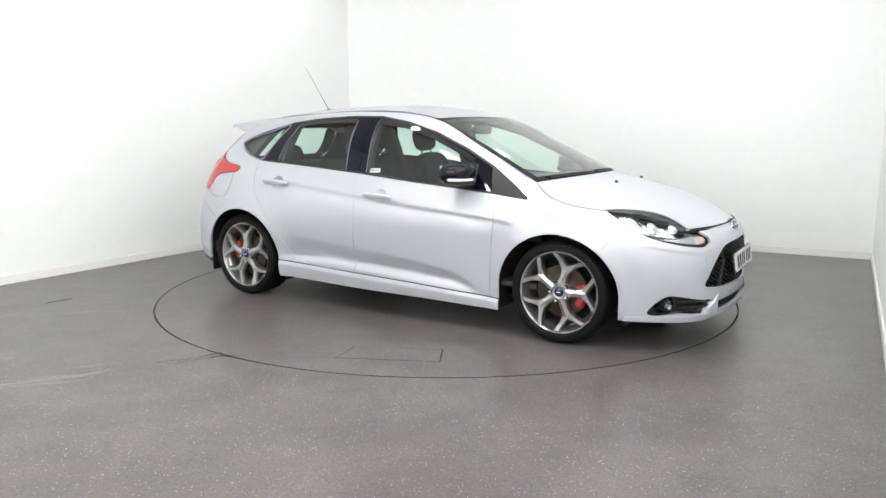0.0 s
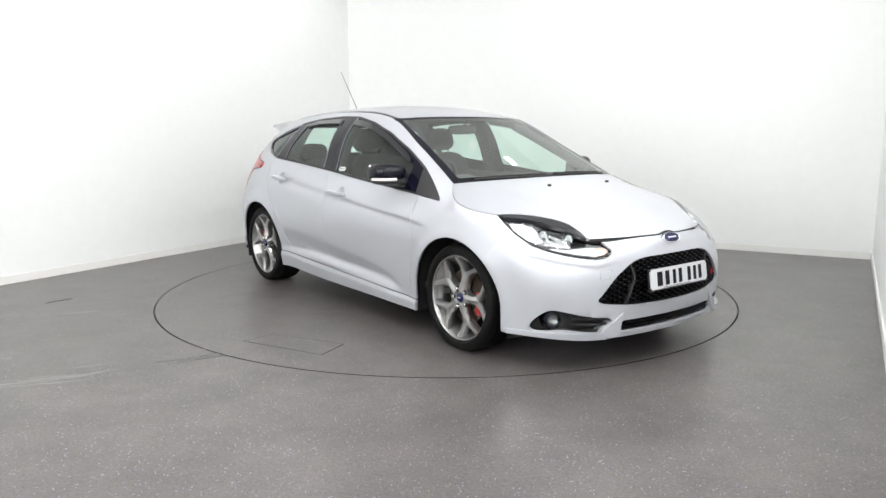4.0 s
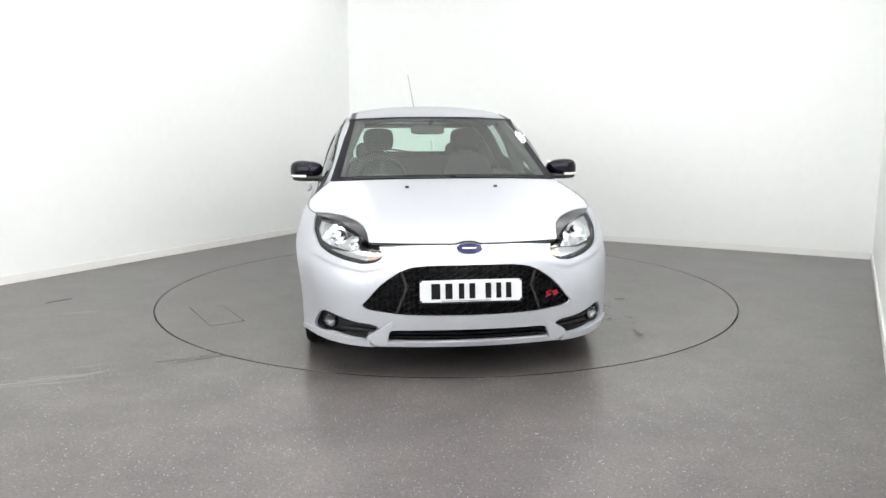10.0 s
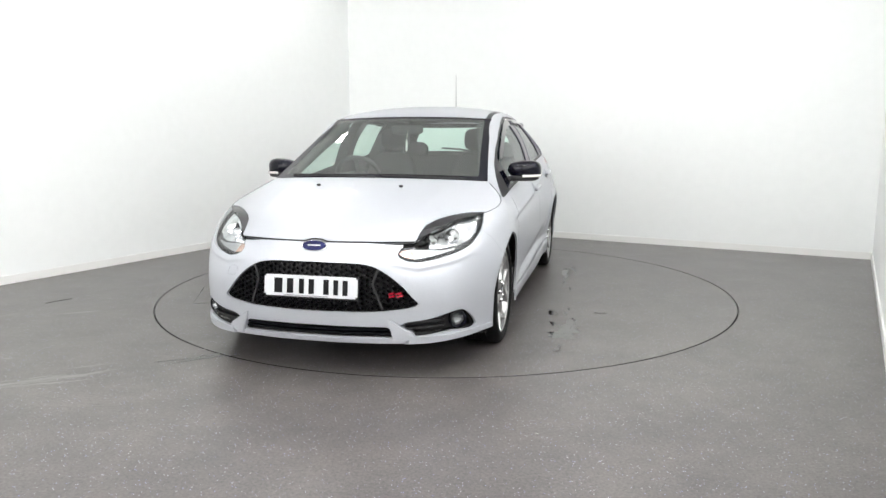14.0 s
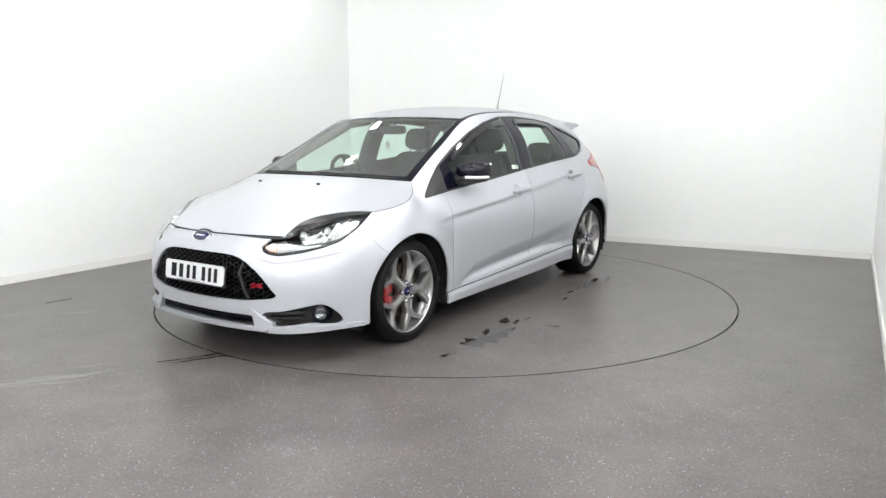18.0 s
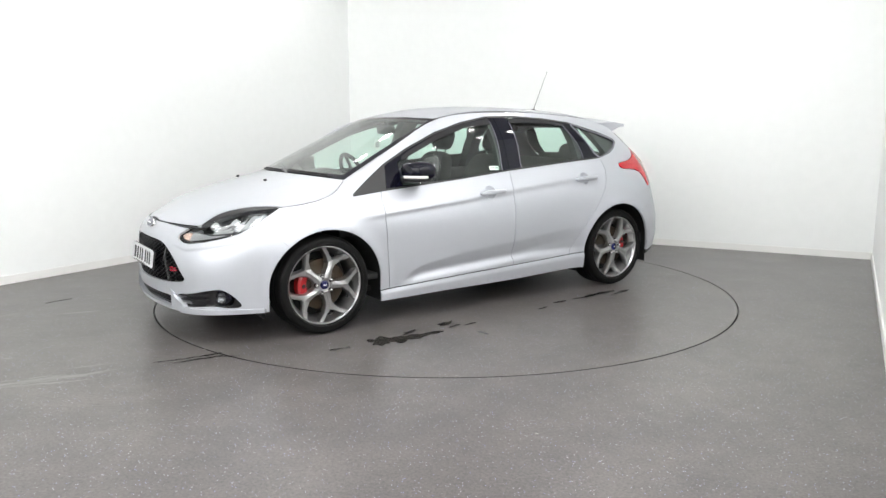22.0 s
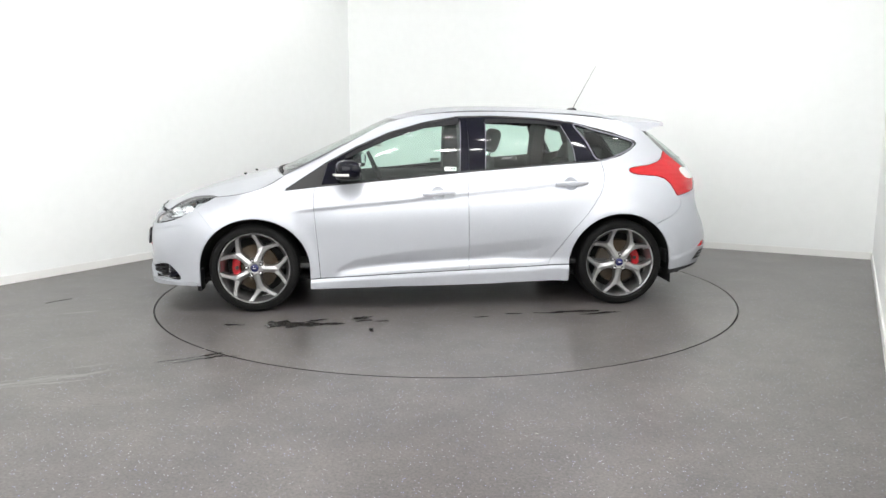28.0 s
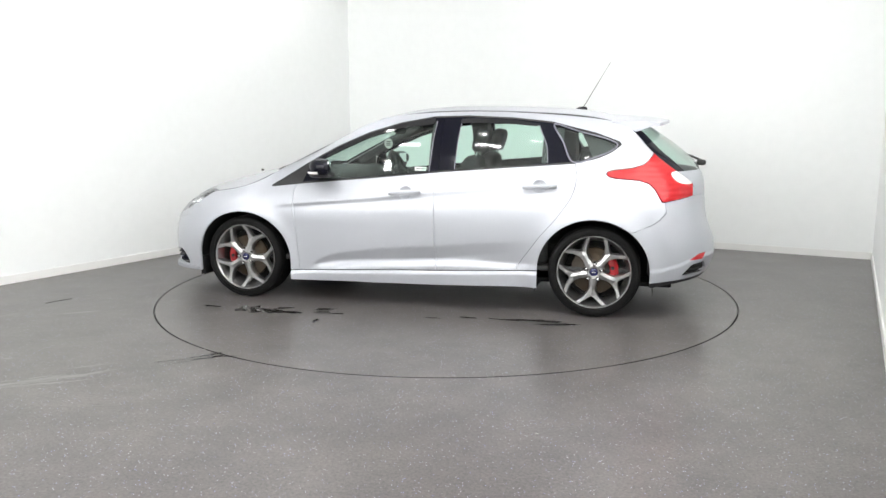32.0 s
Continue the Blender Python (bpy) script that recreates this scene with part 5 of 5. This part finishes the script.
def wheel(x, s, base, caliper_deg):
    w = new("wheel")
    w.parent = car
    tagged(w, "five-spoke alloy wheel with a low-profile tyre")
    w.matrix_basis = pose(x, 0.862 * s, HUB_Z, 0, 0, 0 if s > 0 else 180)
    prof = [(.236, -.215), (.262, -.228), (.298, -.226), (.311, -.214), (.316, -.19)]
    for k in range(4):
        y = -.175 + k * .042
        prof += [(.316, y - .012), (.309, y - .010), (.309, y - .004), (.316, y - .002)]
    prof += [(.316, -.022), (.3125, -.008), (.305, .006), (.303, .0055), (.299, .011), (.290, .0145), (.276, .0155), (.268, .0145), (.2665, .016), (.2640, .016), (.2625, .0135), (.255, .0085), (.2505, .002), (.240, -.006)]
    bm = lathe(prof, 96)
    bmesh.ops.recalc_face_normals(bm, faces=bm.faces)
    part("tyre", bm, RUBBER, w)
    bm = lathe([(.233, -.03), (.238, -.012), (.243, -.002), (.2475, .003), (.2515, .003), (.2535, -.002), (.2515, -.012), (.237, -.03), (.222, -.06), (.217, -.20), (.212, -.20), (.216, -.06), (.233, -.03)], 96)
    bmesh.ops.recalc_face_normals(bm, faces=bm.faces)
    rim = part("rim", bm, ALLOY, w, "grey alloy rim")
    bm = bmesh.new()
    for k in range(5):
        spoke(bm, base + 72 * k)
    bmesh.ops.recalc_face_normals(bm, faces=bm.faces)
    part("spokes", bm, ALLOY, w, "grey alloy Y-shaped spokes", flat=True)
    bm = lathe([(.029, -.012), (.034, -.010), (.060, -.012), (.070, -.018), (.072, -.05)], 48)
    bmesh.ops.recalc_face_normals(bm, faces=bm.faces)
    part("hub", bm, ALLOY, w, "grey alloy hub")
    bm = lathe([(.001, -.003), (.022, -.004), (.027, -.007), (.029, -.014)], 32)
    bmesh.ops.recalc_face_normals(bm, faces=bm.faces)
    cap = part("centre_cap", bm, BADGE_BLUE, w, "blue centre cap")
    bm = box(-.012, .012, -.0035, -.0020, -.004, .004, .0005)
    part("cap_mark", bm, CHROME, cap, "pale mark")
    for k in range(5):
        px, pz = polar(.056, base + 36 + 72 * k)
        bm = lathe([(.001, .005), (.007, .004), (.0105, -.002), (.0110, -.012)], 12, m=Matrix.Translation((px, 0, pz)))
        bmesh.ops.recalc_face_normals(bm, faces=bm.faces)
        part("wheel_nut", bm, CHROME, w)
        bm = lathe([(.0112, -.006), (.0165, -.0085), (.0165, -.013)], 14, m=Matrix.Translation((px, 0, pz)))
        bmesh.ops.recalc_face_normals(bm, faces=bm.faces)
        part("nut_seat", bm, BLACK_DEEP, w)
    bm = lathe([(.07, -.060), (.085, -.066), (.160, -.066), (.163, -.070), (.163, -.090), (.08, -.092)], 64)
    bmesh.ops.recalc_face_normals(bm, faces=bm.faces)
    part("brake_disc", bm, BRAKE, w, "rusty iron brake disc")
    bm = bmesh.new()
    n = 12
    rows = []
    for k in range(n + 1):
        a = caliper_deg - 29 + 58 * k / n
        ring = []
        for r, y in ((.106, -.056), (.111, -.044), (.146, -.042), (.164, -.056), (.168, -.10), (.106, -.10)):
            r2 = r - (.006 if k in (0, n) else 0)
            px, pz = polar(r2, a)
            ring.append(bm.verts.new((px, y, pz)))
        rows.append(ring)
    for a, b in zip(rows[:-1], rows[1:]):
        for q in range(6):
            bm.faces.new((a[q], a[(q + 1) % 6], b[(q + 1) % 6], b[q]))
    bm.faces.new(rows[0])
    bm.faces.new(rows[-1])
    bmesh.ops.recalc_face_normals(bm, faces=bm.faces)
    cal = part("caliper", bm, CALIPER, w, "red brake caliper")
    px, pz = polar(.128, caliper_deg)
    bm = lathe([(.001, -.036), (.012, -.036), (.014, -.042)], 16, m=Matrix.Translation((px, 0, pz)))
    part("caliper_pin", bm, BLACK_TRIM, cal)
    # balance weights inside the rim
    for q in (-75, -28):
        a0 = base + q
        bm = bmesh.new()
        ring = []
        for k in range(5):
            a = a0 + 12 * k / 4
            ring.append([bm.verts.new((polar(r, a)[0], y, polar(r, a)[1])) for r, y in ((.2135, -.075), (.2135, -.045), (.2100, -.045), (.2100, -.075))])
        for a, b in zip(ring[:-1], ring[1:]):
            for k in range(4):
                bm.faces.new((a[k], a[(k + 1) % 4], b[(k + 1) % 4], b[k]))
        bmesh.ops.recalc_face_normals(bm, faces=bm.faces)
        part("balance_weight", bm, CHROME, w, "stick-on balance weight")
    # dark back of the wheel
    bm = lathe([(.001, -.15), (.21, -.15)], 40)
    bmesh.ops.recalc_face_normals(bm, faces=bm.faces)
    part("back_plate", bm, BLACK_DEEP, w, "dark brake back plate")


wheel(FRONT_AXLE, 1, -4, 180)
wheel(FRONT_AXLE, -1, 2, -8)
wheel(REAR_AXLE, 1, 50, 12)
wheel(REAR_AXLE, -1, 20, 168)


def wheel_wells():
    for cx, rx, rz in ARCHES.values():
        for s in (1, -1):
            bm = bmesh.new()
            rows = []
            for k in range(33):
                a = radians(-25 + 230 * k / 32)
                rows.append([bm.verts.new((cx + (rx + .022) * math.cos(min(max(a, 0), math.pi)), s * y, .318 + (rz + .022) * math.sin(a))) for y in (.845, .78, .62, .50)])
            for a, b in zip(rows[:-1], rows[1:]):
                for k in range(3):
                    bm.faces.new((a[k], a[k + 1], b[k + 1], b[k]))
            mid = bm.verts.new((cx, s * .50, .30))
            for a, b in zip(rows[:-1], rows[1:]):
                bm.faces.new((a[3], mid, b[3]))
            part("wheel_well", bm, BLACK_DEEP, car, "black wheel arch liner")
    bm = box(-1.85, 1.85, -.70, .70, .20, .235, .01)
    part("underbody", bm, BLACK_DEEP, car, "black underbody")
    for s in (1, -1):
        bm = box(1.700, 1.722, s * .755 - .06, s * .755 + .06, .150, .30, .006)
        part("mud_flap", bm, BLACK_TRIM, car, "black deflector ahead of the wheel")
        bm = box(-1.70, -1.685, s * .77 - .06, s * .77 + .05, .305, .40, .006)
        part("mud_flap", bm, BLACK_TRIM, car, "black deflector behind the wheel")


wheel_wells()


# ---- cabin ----
def cabin():
    bm = box(-1.55, 1.15, -.80, .80, .30, .34, .01)
    part("cabin_floor", bm, DASH, car, "dark carpeted cabin floor")
    for s in (1, -1):
        bm = box(-1.0, .90, s * .735 - .035, s * .735 + .035, .34, .93, .03)
        soft_part("door_lining", bm, DASH, car, "dark grey door lining")
    # dashboard
    bm = bmesh.new()
    prof = [(1.18, .965), (1.05, .978), (.85, .972), (.70, .955), (.62, .93), (.585, .88), (.60, .78), (.68, .60), (1.18, .60)]
    rows = []
    for k in range(21):
        y = -.70 + 1.40 * k / 20
        hood = .035 * math.exp(-((y + .37) / .17) ** 4)
        rows.append([bm.verts.new((px - .05 * (abs(y) / .7) ** 3 * (px > 1), y, pz + (hood if .6 < px < .8 and pz > .9 else 0) - .015 * (abs(y) / .7) ** 2)) for px, pz in prof])
    for a, b in zip(rows[:-1], rows[1:]):
        for k in range(len(prof)):
            j = (k + 1) % len(prof)
            bm.faces.new((a[k], a[j], b[j], b[k]))
    bm.faces.new(rows[0])
    bm.faces.new(rows[-1])
    bmesh.ops.recalc_face_normals(bm, faces=bm.faces)
    soft_part("dashboard", bm, DASH, car, "dark grey plastic dashboard")
    # steering wheel on the right
    m = Matrix.Translation((.45, -.37, .925)) @ pose(0, 0, 0, 0, -66, 0)
    bm = bmesh.new()
    rows = []
    for k in range(40):
        a = 2 * math.pi * k / 40
        c = Vector((.175 * math.cos(a), .175 * math.sin(a), 0))
        d = c.normalized()
        rows.append([bm.verts.new(m @ (c + d * .016 * math.cos(b) + Vector((0, 0, .016 * math.sin(b))))) for b in [2 * math.pi * q / 10 for q in range(10)]])
    for k in range(40):
        a, b = rows[k], rows[(k + 1) % 40]
        for q in range(10):
            bm.faces.new((a[q], a[(q + 1) % 10], b[(q + 1) % 10], b[q]))
    bmesh.ops.recalc_face_normals(bm, faces=bm.faces)
    sw = part("steering_wheel", bm, SEAT, car, "black steering wheel")
    part("boss", rounded(0, 0, 0, .06, .075, .03, .7, 20, m), DASH, sw)
    for a in (0, 180, 270):
        part("wheel_spoke", box(.04, .165, -.018, .018, -.008, .008, .004, m @ pose(0, 0, 0, 0, 0, a + 90)), DASH, sw)
    # seats
    for s in (1, -1):
        y = .365 * s
        seat_ob = soft_part("front_seat", rounded(.02, y, .52, .27, .245, .10, .5, 28), SEAT, car, "black cloth sports seat")
        lean = pose(-.22, y, .52, 0, -17, 0)
        soft_part("backrest", rounded(-.02, 0, .285, .075, .235, .315, .5, 28, lean, lambda x, yy, z: (x + .035 * (abs(yy) / .235) ** 2, yy * (1 - .20 * max(0, z) / .315), z)), SEAT, seat_ob, "black cloth backrest with side bolsters")
        soft_part("headrest", rounded(-.015, 0, .715, .055, .125, .092, .6, 24, lean), SEAT, seat_ob, "black headrest")
        for q in (-.07, .07):
            part("headrest_post", tube([lean @ Vector((-.02, q, .55)), lean @ Vector((-.02, q, .66))], .007, 8), CHROME, seat_ob, "chrome headrest post")
    bench = soft_part("rear_seat", rounded(-.72, 0, .50, .25, .62, .10, .4, 28), SEAT, car, "black cloth rear bench")
    lean = pose(-.98, 0, .46, 0, -20, 0)
    soft_part("backrest", rounded(0, 0, .29, .07, .62, .32, .35, 28, lean), SEAT, bench)
    for y in (-.42, .42):
        soft_part("headrest", rounded(-.02, y, .665, .05, .13, .085, .6, 20, lean), SEAT, bench, "black rear headrest")
    bm = box(-1.72, -1.12, -.60, .60, .945, .965, .008)
    part("parcel_shelf", bm, DASH, car, "dark grey parcel shelf")
    # pillar linings, rear header and tailgate lining
    for s in (1, -1):
        for x0, x1, deep, label in ((-.32, -.14, .085, "dark door pillar lining"), (-1.09, -.95, .10, "dark rear pillar lining"), (-1.56, -1.34, .09, "dark tailgate pillar lining")):
            bm = bmesh.new()
            rows = []
            for k in range(9):
                z = .93 + .41 * k / 8
                lean = -.18 * (k / 8) ** 1.5 if x0 < -1.3 else 0
                rows.append([bm.verts.new((x - lean * (1 if x0 < -1.3 else 0), s * y, z)) for x, y in
                             [(q, float(surface_y(q, z)) - d) for q, d in ((x0, .012), (x1, .012), (x1 - .02, deep), (x0 + .02, deep))]])
            for a, b in zip(rows[:-1], rows[1:]):
                for k in range(4):
                    bm.faces.new((a[k], a[(k + 1) % 4], b[(k + 1) % 4], b[k]))
            bm.faces.new(rows[0])
            bm.faces.new(rows[-1])
            bmesh.ops.recalc_face_normals(bm, faces=bm.faces)
            part("pillar_lining", bm, DASH, car, label)
        part("screen_pillar_lining", tube([(.93, s * .665, 1.0), (.60, s * .60, 1.165), (.30, s * .53, 1.31)], .035, 12), DASH, car, "dark windscreen pillar lining")
    part("rear_header", box(-1.47, -1.36, -.50, .50, 1.296, 1.335, .01), DASH, car, "dark lining above the rear screen")
    part("tailgate_lining", box(-1.74, -1.70, -.52, .52, .93, 1.062, .01), DASH, car, "dark tailgate lining")
    # inside mirror and air freshener
    im = soft_part("inside_mirror", rounded(.335, -.03, 1.283, .022, .125, .034, .5, 24), BLACK_TRIM, car, "black inside mirror")
    part("stem", tube([(.335, -.01, 1.31), (.36, 0, 1.355)], .012, 8), DASH, im)
    bm = lathe([(.001, .003), (.036, .003), (.036, -.003), (.001, -.003)], 28, m=Matrix.Translation((.43, -.006, 1.168)) @ pose(0, 0, 0, 0, 0, 8) @ Matrix.Diagonal((.95, 1, 1.15, 1)))
    bmesh.ops.recalc_face_normals(bm, faces=bm.faces)
    fr = part("air_freshener", bm, PAPER, im, "pale oval air freshener")
    part("cord", tube([(.43, -.006, 1.21), (.40, -.006, 1.26)], .0015, 6), PAPER, fr)
    for k in range(3):
        bm = box(-.020, .020, .0032, .0038, -.004, .003, 0, Matrix.Translation((.43, -.006, 1.155 + k * .015)) @ pose(0, 0, 0, 0, 0, 8))
        part("print_bar", bm, BEZEL, fr, flat=True)
    # security stickers in the front side windows
    for s in (1, -1):
        m = Matrix.Translation((-.083, .8035 * s, 1.007)) @ pose(0, 0, 0, 19 * s, -2, 0)
        st = part("window_sticker", box(-.042, .042, -.0008, .0008, -.014, .014, 0, m), PAPER, car, "pale printed window sticker", flat=True)
        for k in range(4):
            part("print_bar", box(-.034 + k * .018, -.022 + k * .018, s * .0009 - .0002, s * .0009 + .0002, -.004, .005, 0, m), BEZEL, st, flat=True)


cabin()


# ---- what moves ----
def motions():
    rows_car, rows_disc = [], []
    for k in range(33):
        a = turn_at(k)
        c, s = math.cos(radians(a)), math.sin(radians(a))
        rows_car.append((k, pose(c * CAR_X - s * CAR_Y, s * CAR_X + c * CAR_Y, 0, 0, 0, a)))
        rows_disc.append((k, pose(0, 0, 0, 0, 0, a)))
    walk(car, rows_car)
    walk(turntable_thing, rows_disc)


motions()
